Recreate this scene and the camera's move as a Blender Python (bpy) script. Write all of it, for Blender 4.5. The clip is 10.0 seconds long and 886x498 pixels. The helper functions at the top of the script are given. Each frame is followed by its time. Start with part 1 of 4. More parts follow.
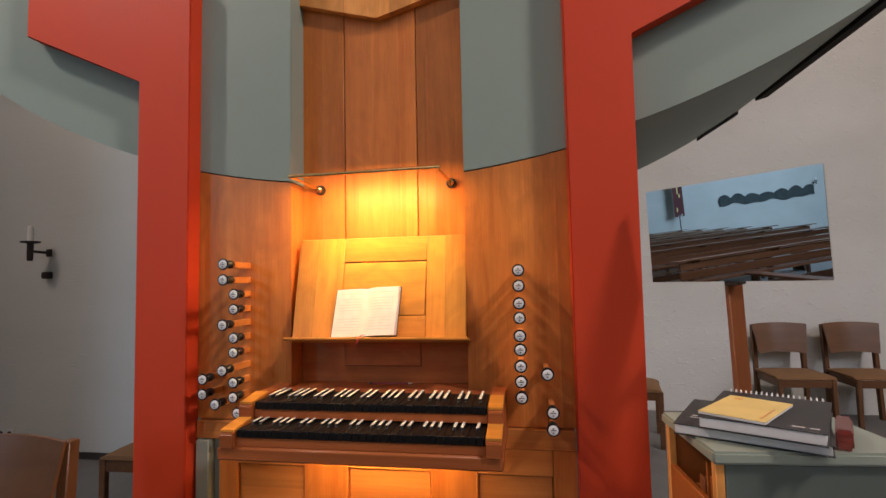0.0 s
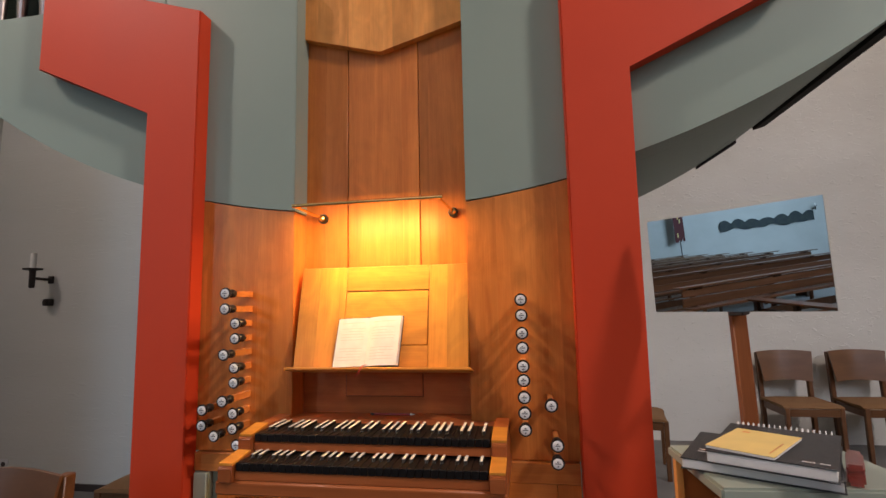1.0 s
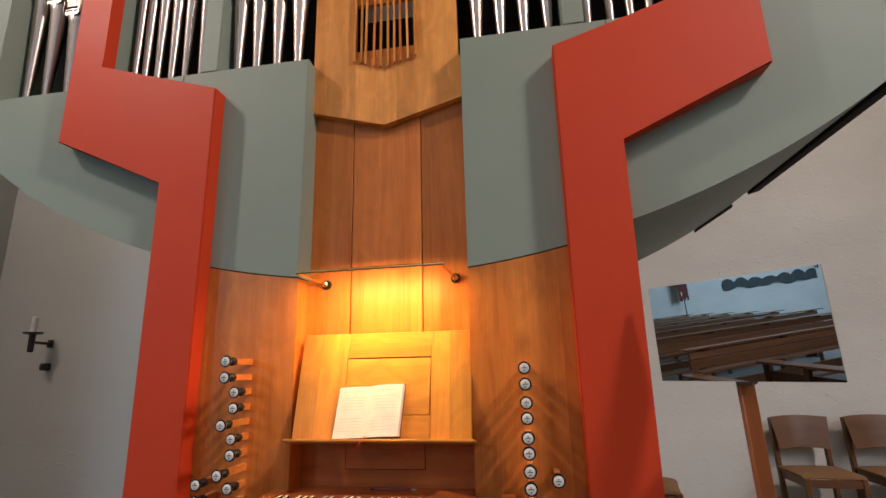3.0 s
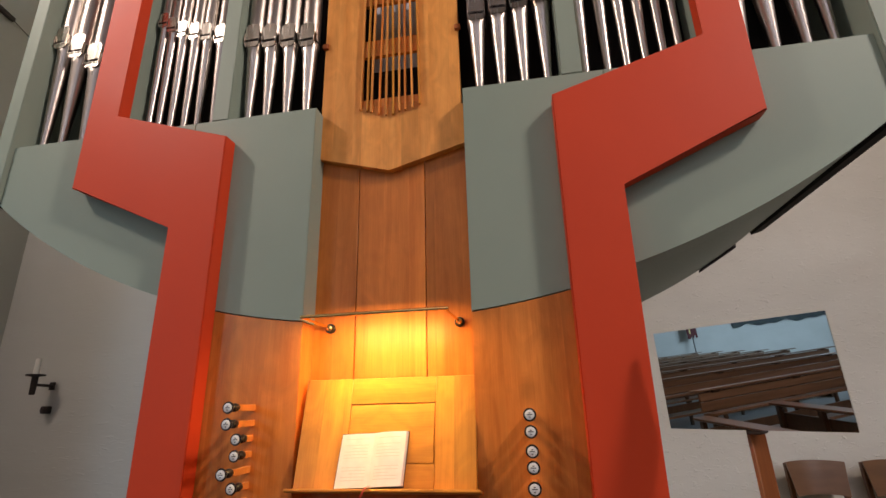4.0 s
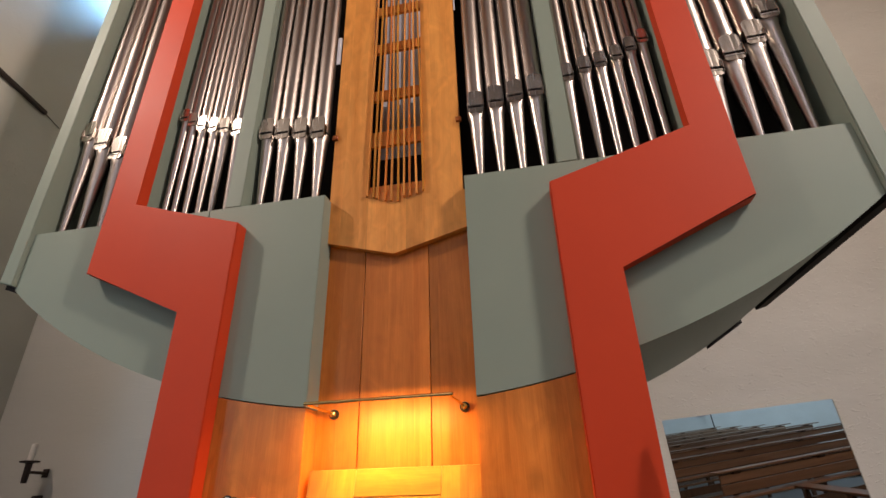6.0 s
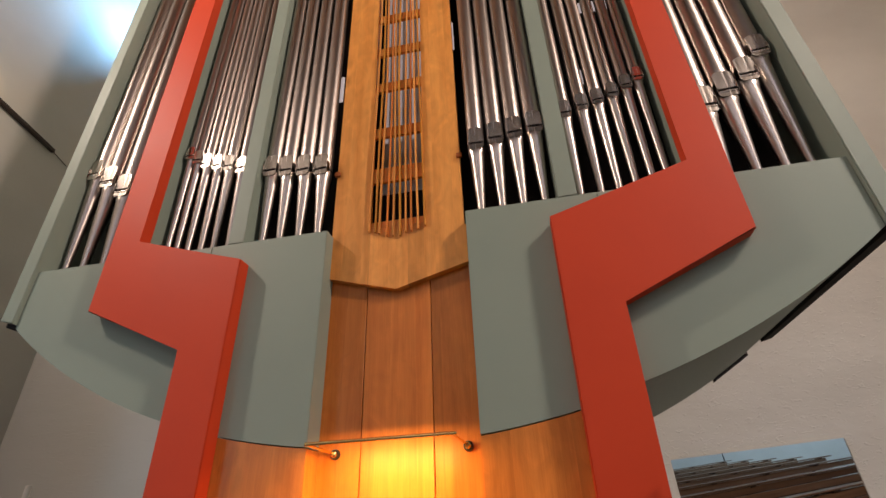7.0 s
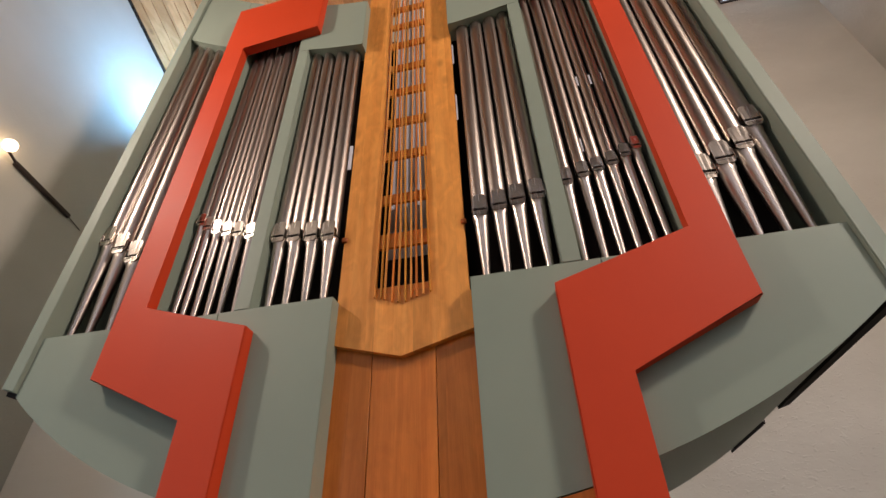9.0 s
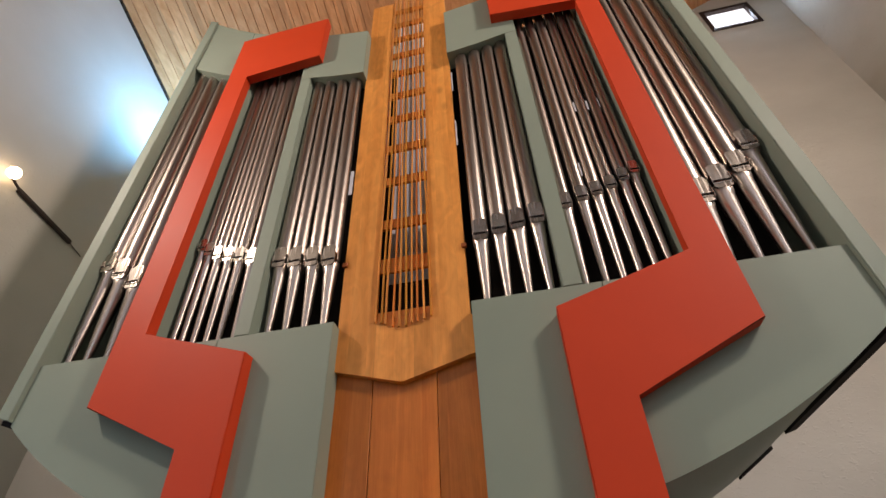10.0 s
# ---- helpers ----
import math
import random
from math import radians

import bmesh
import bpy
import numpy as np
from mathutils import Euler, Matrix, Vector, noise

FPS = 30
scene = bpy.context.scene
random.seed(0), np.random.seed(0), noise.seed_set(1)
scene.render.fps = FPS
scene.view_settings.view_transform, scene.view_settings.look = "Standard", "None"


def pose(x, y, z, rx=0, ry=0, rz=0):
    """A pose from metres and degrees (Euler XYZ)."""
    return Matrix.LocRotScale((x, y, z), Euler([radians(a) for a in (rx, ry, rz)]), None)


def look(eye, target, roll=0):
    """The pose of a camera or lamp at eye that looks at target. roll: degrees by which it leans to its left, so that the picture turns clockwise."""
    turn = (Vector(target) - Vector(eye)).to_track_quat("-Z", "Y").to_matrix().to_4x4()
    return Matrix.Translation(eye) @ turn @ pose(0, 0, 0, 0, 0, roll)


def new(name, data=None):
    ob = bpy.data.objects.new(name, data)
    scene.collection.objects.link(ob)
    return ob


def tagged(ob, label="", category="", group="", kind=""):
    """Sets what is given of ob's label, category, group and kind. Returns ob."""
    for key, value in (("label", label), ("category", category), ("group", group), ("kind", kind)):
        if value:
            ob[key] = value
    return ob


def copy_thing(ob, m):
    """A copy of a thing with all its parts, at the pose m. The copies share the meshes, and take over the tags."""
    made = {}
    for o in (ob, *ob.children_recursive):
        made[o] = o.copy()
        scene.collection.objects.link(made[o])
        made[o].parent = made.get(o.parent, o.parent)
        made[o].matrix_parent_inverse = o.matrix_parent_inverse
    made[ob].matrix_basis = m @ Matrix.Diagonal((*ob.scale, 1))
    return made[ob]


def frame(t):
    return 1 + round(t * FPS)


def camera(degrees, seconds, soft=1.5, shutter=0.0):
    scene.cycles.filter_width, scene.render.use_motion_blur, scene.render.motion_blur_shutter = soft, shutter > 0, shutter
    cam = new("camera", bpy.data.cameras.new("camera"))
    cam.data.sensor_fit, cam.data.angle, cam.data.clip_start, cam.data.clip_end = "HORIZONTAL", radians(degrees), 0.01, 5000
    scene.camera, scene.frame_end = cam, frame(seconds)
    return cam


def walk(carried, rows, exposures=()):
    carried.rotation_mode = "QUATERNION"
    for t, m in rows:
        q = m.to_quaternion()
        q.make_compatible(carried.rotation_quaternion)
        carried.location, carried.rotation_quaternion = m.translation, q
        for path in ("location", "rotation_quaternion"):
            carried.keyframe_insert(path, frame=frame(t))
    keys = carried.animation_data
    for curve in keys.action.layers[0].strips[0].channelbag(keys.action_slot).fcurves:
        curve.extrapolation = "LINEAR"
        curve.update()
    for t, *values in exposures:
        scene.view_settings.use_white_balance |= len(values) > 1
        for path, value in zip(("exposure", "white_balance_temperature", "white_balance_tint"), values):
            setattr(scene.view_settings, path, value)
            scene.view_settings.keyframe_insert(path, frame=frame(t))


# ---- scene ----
cam = camera(84.4, 10.0)
PATH = [
    (0, (0.591, -1.844, 1.31), (0.263, 0.125, 1.439), -1.2),
    (0.5, (0.589, -1.847, 1.314), (0.26, 0.118, 1.492), -1.2),
    (1, (0.587, -1.85, 1.325), (0.259, 0.109, 1.556), -1.2),
    (1.5, (0.584, -1.853, 1.331), (0.263, 0.099, 1.622), -1.1),
    (2, (0.586, -1.857, 1.334), (0.267, 0.086, 1.683), -1.2),
    (2.5, (0.588, -1.862, 1.342), (0.267, 0.071, 1.745), -1.3),
    (4, (0.598, -1.889, 1.377), (0.265, -0.014, 1.988), -1.4),
    (4.5, (0.603, -1.904, 1.388), (0.269, -0.054, 2.07), -1.5),
    (5, (0.609, -1.921, 1.398), (0.275, -0.098, 2.15), -1.5),
    (5.5, (0.614, -1.934, 1.407), (0.282, -0.139, 2.223), -1.6),
    (7, (0.618, -1.958, 1.433), (0.3, -0.247, 2.418), -2.3),
    (7.5, (0.618, -1.963, 1.44), (0.302, -0.284, 2.48), -2.3),
    (8, (0.616, -1.97, 1.444), (0.303, -0.325, 2.537), -2.3),
    (8.5, (0.625, -1.981, 1.455), (0.312, -0.367, 2.594), -2.2),
    (9, (0.627, -1.987, 1.46), (0.32, -0.405, 2.644), -2.3),
    (9.5, (0.623, -1.986, 1.457), (0.325, -0.434, 2.683), -2.5),
    (10, (0.625, -1.991, 1.461), (0.333, -0.466, 2.722), -2.7),
]
walk(cam, [(t, look(eye, target, roll)) for t, eye, target, roll in PATH],
     exposures=[(0.0, -0.42, 6600, 24), (2.5, -0.42, 6800, 23), (4.5, -0.44, 7100, 24), (7.5, -0.47, 7400, 26), (10.0, -0.47, 7350, 23)])

# ---- light ----
world = bpy.data.worlds.new("world")
world.use_nodes = True
scene.world = world
wn = world.node_tree.nodes
sky = wn.new("ShaderNodeTexSky")
sky.sky_type = "NISHITA"
sky.sun_disc = False
sky.sun_elevation, sky.sun_rotation = radians(38), radians(200)
wn["Background"].inputs["Strength"].default_value = 0.12
world.node_tree.links.new(sky.outputs["Color"], wn["Background"].inputs["Color"])


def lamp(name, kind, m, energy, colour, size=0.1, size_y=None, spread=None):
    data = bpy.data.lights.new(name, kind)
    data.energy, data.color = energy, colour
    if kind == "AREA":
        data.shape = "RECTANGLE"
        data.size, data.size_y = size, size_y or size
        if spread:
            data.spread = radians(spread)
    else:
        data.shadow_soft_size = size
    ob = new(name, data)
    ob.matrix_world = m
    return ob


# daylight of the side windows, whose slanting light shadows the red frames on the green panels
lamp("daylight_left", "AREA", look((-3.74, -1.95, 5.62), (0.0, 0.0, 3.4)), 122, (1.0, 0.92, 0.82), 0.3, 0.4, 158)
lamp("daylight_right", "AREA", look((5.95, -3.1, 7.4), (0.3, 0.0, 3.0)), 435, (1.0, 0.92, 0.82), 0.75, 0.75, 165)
# added ambient fill, set in unseen tall openings of the wall behind
lamp("fill_nave_a", "AREA", look((-3.0, -8.8, 6.5), (-0.3, 0.0, 3.4)), 46, (0.98, 0.98, 1.0), 4.5, 4.0)
lamp("fill_nave_b", "AREA", look((3.2, -8.8, 6.5), (0.3, 0.0, 3.4)), 46, (0.98, 0.98, 1.0), 4.5, 4.0)
# bluish fill for the lower right wall and chairs, from an unseen side window
lamp("daylight_side", "AREA", look((5.95, -2.6, 4.0), (2.9, 2.2, 0.9)), 22, (0.78, 0.90, 1.0), 2.6, 1.8, 60)
# clerestory windows high in the back walls
lamp("daylight_back", "AREA", look((-3.15, 1.40, 6.65), (-3.72, -0.4, 7.9)), 95, (0.20, 0.56, 1.0), 0.3, 0.45)
lamp("daylight_high", "AREA", look((5.08, 3.25, 10.05), (5.7, 0.8, 8.8)), 26, (0.50, 0.75, 1.0), 0.75, 0.6)
# warm lamps of the console
lamp("music_light", "AREA", look((0.0, -0.10, 1.712), (0.0, 0.07, 1.40)), 9.6, (1.0, 0.63, 0.18), 0.42, 0.02, 170)
lamp("pedal_light", "AREA", look((0.04, -0.16, 0.745), (0.04, -0.02, 0.60)), 4.4, (1.0, 0.64, 0.18), 0.5, 0.03, 160)
# daylight in the nave to the left
lamp("daylight_nave_side", "AREA", look((-9.0, -13.0, 5.0), (-15.5, -7.0, 1.2)), 1350, (0.46, 0.76, 1.0), 4.5, 3.0)


# ---- materials ----
def material(name, colour, rough=0.5, metal=0.0, second=None, scale=8.0, mix=0.5, stretch=(1, 1, 1), bump=0.0, bump_scale=60.0, vary=0.0,
             coat=0.0, fine=None, spec=0.5):
    """Paint, plaster, cloth: a colour broken by two scales of noise, with a fine relief."""
    m = bpy.data.materials.new(name)
    m.use_nodes = True
    nt = m.node_tree
    n, l = nt.nodes, nt.links
    b = n["Principled BSDF"]
    b.inputs["Roughness"].default_value, b.inputs["Metallic"].default_value = rough, metal
    b.inputs["Coat Weight"].default_value = coat
    b.inputs["Specular IOR Level"].default_value = spec
    second = second or tuple(c * 0.86 for c in colour)
    tc = n.new("ShaderNodeTexCoord")
    mp = n.new("ShaderNodeMapping")
    mp.inputs["Scale"].default_value = stretch
    l.new(tc.outputs["Object"], mp.inputs["Vector"])
    a = n.new("ShaderNodeTexNoise")
    a.inputs["Scale"].default_value, a.inputs["Detail"].default_value = scale, 5
    l.new(mp.outputs[0], a.inputs["Vector"])
    ramp = n.new("ShaderNodeValToRGB")
    ramp.color_ramp.elements[0].position, ramp.color_ramp.elements[1].position = 0.5 - mix / 2, 0.5 + mix / 2
    ramp.color_ramp.elements[0].color, ramp.color_ramp.elements[1].color = (*second, 1), (*colour, 1)
    l.new(a.outputs["Fac"], ramp.inputs["Fac"])
    out = ramp.outputs["Color"]
    if vary:
        info = n.new("ShaderNodeObjectInfo")
        hsv = n.new("ShaderNodeHueSaturation")
        mr = n.new("ShaderNodeMapRange")
        mr.inputs["To Min"].default_value, mr.inputs["To Max"].default_value = 1 - vary, 1 + vary
        l.new(info.outputs["Random"], mr.inputs["Value"])
        l.new(mr.outputs[0], hsv.inputs["Value"])
        l.new(out, hsv.inputs["Color"])
        out = hsv.outputs["Color"]
    l.new(out, b.inputs["Base Color"])
    rr = n.new("ShaderNodeMapRange")
    rr.inputs["To Min"].default_value, rr.inputs["To Max"].default_value = max(rough - 0.07, 0.02), min(rough + 0.07, 1)
    l.new(a.outputs["Fac"], rr.inputs["Value"])
    l.new(rr.outputs[0], b.inputs["Roughness"])
    if bump:
        f = n.new("ShaderNodeTexNoise")
        f.inputs["Scale"].default_value, f.inputs["Detail"].default_value = bump_scale, 6
        f.inputs["Roughness"].default_value = 0.6
        l.new(mp.outputs[0], f.inputs["Vector"])
        bp = n.new("ShaderNodeBump")
        bp.inputs["Strength"].default_value, bp.inputs["Distance"].default_value = bump, fine or 0.004
        l.new(f.outputs["Fac"], bp.inputs["Height"])
        l.new(bp.outputs[0], b.inputs["Normal"])
    return m


def wood(name, light, dark, axis="z", rough=0.38, stave=0.11, vary=0.12, grain=1.0, knots=0.0, mottle=0.0):
    """Glued-up solid wood: staves of differing tone, long grain along one axis, fine pores."""
    m = bpy.data.materials.new(name)
    m.use_nodes = True
    nt = m.node_tree
    n, l = nt.nodes, nt.links
    b = n["Principled BSDF"]
    b.inputs["Roughness"].default_value = rough
    b.inputs["Specular IOR Level"].default_value = 0.25
    tc = n.new("ShaderNodeTexCoord")
    sep = n.new("ShaderNodeSeparateXYZ")
    l.new(tc.outputs["Object"], sep.inputs[0])
    along = {"x": 0, "y": 1, "z": 2}[axis]
    across = {"x": 2, "y": 0, "z": 0}[axis]
    info = n.new("ShaderNodeObjectInfo")
    div = n.new("ShaderNodeMath")
    div.operation = "DIVIDE"
    l.new(sep.outputs[across], div.inputs[0])
    div.inputs[1].default_value = stave
    add = n.new("ShaderNodeMath")
    l.new(div.outputs[0], add.inputs[0])
    mul = n.new("ShaderNodeMath")
    mul.operation = "MULTIPLY"
    l.new(info.outputs["Random"], mul.inputs[0])
    mul.inputs[1].default_value = 37.0
    l.new(mul.outputs[0], add.inputs[1])
    fl = n.new("ShaderNodeMath")
    fl.operation = "FLOOR"
    l.new(add.outputs[0], fl.inputs[0])
    wh = n.new("ShaderNodeTexWhiteNoise")
    wh.noise_dimensions = "1D"
    l.new(fl.outputs[0], wh.inputs["W"])
    # each stave takes its own stretch of grain
    off = n.new("ShaderNodeVectorMath")
    off.operation = "MULTIPLY_ADD"
    comb = n.new("ShaderNodeCombineXYZ")
    for i in range(3):
        l.new(wh.outputs["Value"], comb.inputs[i])
    l.new(comb.outputs[0], off.inputs[0])
    off.inputs[1].default_value = (9, 9, 9)
    l.new(tc.outputs["Object"], off.inputs[2])
    mp = n.new("ShaderNodeMapping")
    sc = [9.0 * grain] * 3
    sc[along] = 0.55 * grain
    mp.inputs["Scale"].default_value = sc
    l.new(off.outputs[0], mp.inputs["Vector"])
    a = n.new("ShaderNodeTexNoise")
    a.inputs["Scale"].default_value, a.inputs["Detail"].default_value, a.inputs["Distortion"].default_value = 1.6, 4, 0.7
    l.new(mp.outputs[0], a.inputs["Vector"])
    mp2 = n.new("ShaderNodeMapping")
    sc2 = [160.0] * 3
    sc2[along] = 5.0
    mp2.inputs["Scale"].default_value = sc2
    l.new(off.outputs[0], mp2.inputs["Vector"])
    f = n.new("ShaderNodeTexNoise")
    f.inputs["Scale"].default_value, f.inputs["Detail"].default_value = 1.5, 3
    l.new(mp2.outputs[0], f.inputs["Vector"])
    mixf = n.new("ShaderNodeMath")
    mixf.operation = "MULTIPLY_ADD"
    l.new(f.outputs["Fac"], mixf.inputs[0])
    mixf.inputs[1].default_value = 0.35
    l.new(a.outputs["Fac"], mixf.inputs[2])
    ramp = n.new("ShaderNodeValToRGB")
    e = ramp.color_ramp.elements
    e[0].position, e[1].position = 0.42, 0.86
    e[0].color, e[1].color = (*dark, 1), (*light, 1)
    l.new(mixf.outputs[0], ramp.inputs["Fac"])
    hsv = n.new("ShaderNodeHueSaturation")
    mr = n.new("ShaderNodeMapRange")
    mr.inputs["To Min"].default_value, mr.inputs["To Max"].default_value = 1 - vary, 1 + vary
    l.new(wh.outputs["Value"], mr.inputs["Value"])
    l.new(mr.outputs[0], hsv.inputs["Value"])
    l.new(ramp.outputs["Color"], hsv.inputs["Color"])
    out = hsv.outputs["Color"]
    if knots:
        mk = n.new("ShaderNodeMapping")
        sk = [6.5] * 3
        sk[along] = 3.2
        mk.inputs["Scale"].default_value = sk
        l.new(tc.outputs["Object"], mk.inputs["Vector"])
        vo = n.new("ShaderNodeTexVoronoi")
        vo.inputs["Scale"].default_value = 1.0
        l.new(mk.outputs[0], vo.inputs["Vector"])
        near = n.new("ShaderNodeMapRange")
        near.inputs["From Min"].default_value, near.inputs["From Max"].default_value = 0.22, 0.04
        l.new(vo.outputs["Distance"], near.inputs["Value"])
        pick = n.new("ShaderNodeMath")
        pick.operation = "GREATER_THAN"
        sp = n.new("ShaderNodeSeparateColor")
        l.new(vo.outputs["Color"], sp.inputs[0])
        l.new(sp.outputs[0], pick.inputs[0])
        pick.inputs[1].default_value = 0.6
        both = n.new("ShaderNodeMath")
        both.operation = "MULTIPLY"
        l.new(near.outputs[0], both.inputs[0])
        l.new(pick.outputs[0], both.inputs[1])
        amount = n.new("ShaderNodeMath")
        amount.operation = "MULTIPLY"
        amount.inputs[1].default_value = knots
        l.new(both.outputs[0], amount.inputs[0])
        mx = n.new("ShaderNodeMix")
        mx.data_type = "RGBA"
        l.new(amount.outputs[0], mx.inputs["Factor"])
        l.new(out, mx.inputs["A"])
        mx.inputs["B"].default_value = (*[c * 0.45 for c in dark], 1)
        out = mx.outputs["Result"]
    if mottle:
        # soft curly figure across the grain
        mc = n.new("ShaderNodeMapping")
        scm = [7.0] * 3
        scm[along] = 4.0
        mc.inputs["Scale"].default_value = scm
        l.new(off.outputs[0], mc.inputs["Vector"])
        cloud = n.new("ShaderNodeTexNoise")
        cloud.inputs["Scale"].default_value, cloud.inputs["Detail"].default_value, cloud.inputs["Distortion"].default_value = 1.3, 6, 1.6
        l.new(mc.outputs[0], cloud.inputs["Vector"])
        cr = n.new("ShaderNodeMapRange")
        cr.inputs["From Min"].default_value, cr.inputs["From Max"].default_value = 0.3, 0.7
        cr.inputs["To Min"].default_value, cr.inputs["To Max"].default_value = 1 - 0.42 * mottle, 1 + 0.42 * mottle
        l.new(cloud.outputs["Fac"], cr.inputs["Value"])
        tone = n.new("ShaderNodeHueSaturation")
        l.new(cr.outputs[0], tone.inputs["Value"])
        l.new(out, tone.inputs["Color"])
        out = tone.outputs["Color"]
    l.new(out, b.inputs["Base Color"])
    bp = n.new("ShaderNodeBump")
    bp.inputs["Strength"].default_value, bp.inputs["Distance"].default_value = 0.12, 0.001
    l.new(f.outputs["Fac"], bp.inputs["Height"])
    l.new(bp.outputs[0], b.inputs["Normal"])
    return m


def plaster(name, colour, second, lumps, depth, stretch):
    """Trowelled roughcast: a smooth coat with scattered ridges, patchy in tone."""
    m = material(name, colour, 0.92, second=second, scale=1.1, mix=0.4, stretch=stretch, spec=0.2)
    n, l = m.node_tree.nodes, m.node_tree.links
    b = n["Principled BSDF"]
    mp = next(k for k in n if k.bl_idname == "ShaderNodeMapping")
    ridge = n.new("ShaderNodeTexNoise")
    ridge.inputs["Scale"].default_value, ridge.inputs["Detail"].default_value, ridge.inputs["Distortion"].default_value = lumps, 5, 0.8
    l.new(mp.outputs[0], ridge.inputs["Vector"])
    lift = n.new("ShaderNodeMapRange")
    lift.interpolation_type = "SMOOTHSTEP"
    lift.inputs["From Min"].default_value, lift.inputs["From Max"].default_value = 0.55, 0.78
    l.new(ridge.outputs["Fac"], lift.inputs["Value"])
    sand = n.new("ShaderNodeTexNoise")
    sand.inputs["Scale"].default_value, sand.inputs["Detail"].default_value = lumps * 0.28, 7
    l.new(mp.outputs[0], sand.inputs["Vector"])
    height = n.new("ShaderNodeMath")
    height.operation = "MULTIPLY_ADD"
    l.new(sand.outputs["Fac"], height.inputs[0])
    height.inputs[1].default_value = 1.4
    l.new(lift.outputs[0], height.inputs[2])
    bp = n.new("ShaderNodeBump")
    bp.inputs["Strength"].default_value, bp.inputs["Distance"].default_value = 0.8, depth
    l.new(height.outputs[0], bp.inputs["Height"])
    l.new(bp.outputs[0], b.inputs["Normal"])
    return m


def tin(name, colour, dull, rough, streak):
    """Planed pipe metal: fine streaks along the pipe in tone, gloss and relief."""
    m = material(name, colour, rough, 1.0, second=dull, scale=2.5, stretch=(6, 6, 0.5), vary=0.08)
    n, l = m.node_tree.nodes, m.node_tree.links
    b = n["Principled BSDF"]
    tc = next(k for k in n if k.bl_idname == "ShaderNodeTexCoord")
    mp = n.new("ShaderNodeMapping")
    mp.inputs["Scale"].default_value = (70, 70, 0.9)
    l.new(tc.outputs["Object"], mp.inputs["Vector"])
    f = n.new("ShaderNodeTexNoise")
    f.inputs["Scale"].default_value, f.inputs["Detail"].default_value = 1.0, 4
    l.new(mp.outputs[0], f.inputs["Vector"])
    rr = n.new("ShaderNodeMapRange")
    rr.inputs["From Min"].default_value, rr.inputs["From Max"].default_value = 0.3, 0.7
    rr.inputs["To Min"].default_value, rr.inputs["To Max"].default_value = rough - 0.08, rough + 0.10
    l.new(f.outputs["Fac"], rr.inputs["Value"])
    l.new(rr.outputs[0], b.inputs["Roughness"])
    bp = n.new("ShaderNodeBump")
    bp.inputs["Strength"].default_value, bp.inputs["Distance"].default_value = streak, 0.002
    l.new(f.outputs["Fac"], bp.inputs["Height"])
    l.new(bp.outputs[0], b.inputs["Normal"])
    return m


def glow(name, colour, strength):
    m = bpy.data.materials.new(name)
    m.use_nodes = True
    b = m.node_tree.nodes["Principled BSDF"]
    b.inputs["Base Color"].default_value = (0.8, 0.8, 0.8, 1)
    b.inputs["Emission Color"].default_value, b.inputs["Emission Strength"].default_value = (*colour, 1), strength
    return m


RED = material("red_paint", (0.65, 0.058, 0.014), 0.58, second=(0.59, 0.049, 0.011), spec=0.32, scale=2.2, bump=0.06, bump_scale=220, fine=0.001)
GREEN = material("grey_green_paint", (0.268, 0.333, 0.277), 0.55, second=(0.243, 0.306, 0.256), spec=0.25, scale=1.8, bump=0.06, bump_scale=220, fine=0.001)
# case green with the light on cabinet top and plinth put into its colour
LITGREEN = material("lit_grey_green", (0.34, 0.39, 0.315), 0.4, scale=5, bump=0.05, bump_scale=180, fine=0.001)
PEAR = wood("warm_pear_wood", (0.66, 0.225, 0.047), (0.47, 0.13, 0.023), "z", stave=0.23, vary=0.10, knots=0.35, mottle=0.28)
PEAR_X = wood("warm_pear_wood_across", (0.61, 0.225, 0.056), (0.44, 0.135, 0.03), "x", stave=0.16)
HONEY = wood("honey_wood", (0.67, 0.29, 0.045), (0.48, 0.18, 0.025), "z", stave=0.085, vary=0.2, knots=0.4, mottle=0.3)
HONEY_X = wood("honey_wood_across", (0.66, 0.28, 0.045), (0.48, 0.18, 0.025), "x", stave=0.12, vary=0.14, knots=0.4, mottle=0.3)
PLANK = wood("reddish_plank_wood", (0.68, 0.222, 0.046), (0.48, 0.132, 0.023), "z", stave=0.12, vary=0.16, mottle=0.2)
RECESS = wood("dark_reddish_wood", (0.55, 0.165, 0.045), (0.38, 0.10, 0.024), "x", stave=0.2, mottle=0.3)
CEDAR = wood("golden_wood", (0.79, 0.345, 0.09), (0.62, 0.23, 0.05), "z", stave=0.10, vary=0.13, knots=0.55, mottle=0.3)
MAHOG = wood("reddish_brown_wood", (0.42, 0.118, 0.032), (0.29, 0.07, 0.018), "x", stave=0.3)
CHAIRWOOD = wood("brown_beech", (0.15, 0.068, 0.03), (0.10, 0.042, 0.018), "x", stave=0.5, rough=0.3)
CHAIRBACK = wood("glossy_brown_plywood", (0.17, 0.078, 0.033), (0.12, 0.052, 0.022), "x", stave=0.5, rough=0.28)
CHAIRBACK.node_tree.nodes["Principled BSDF"].inputs["Specular IOR Level"].default_value = 1.0
PINE = wood("pine_boards", (0.80, 0.40, 0.19), (0.62, 0.265, 0.105), "y", stave=0.13, rough=0.5, vary=0.15, knots=0.6)
PEWWOOD = wood("pew_wood", (0.19, 0.10, 0.055), (0.12, 0.062, 0.032), "y", stave=0.4)
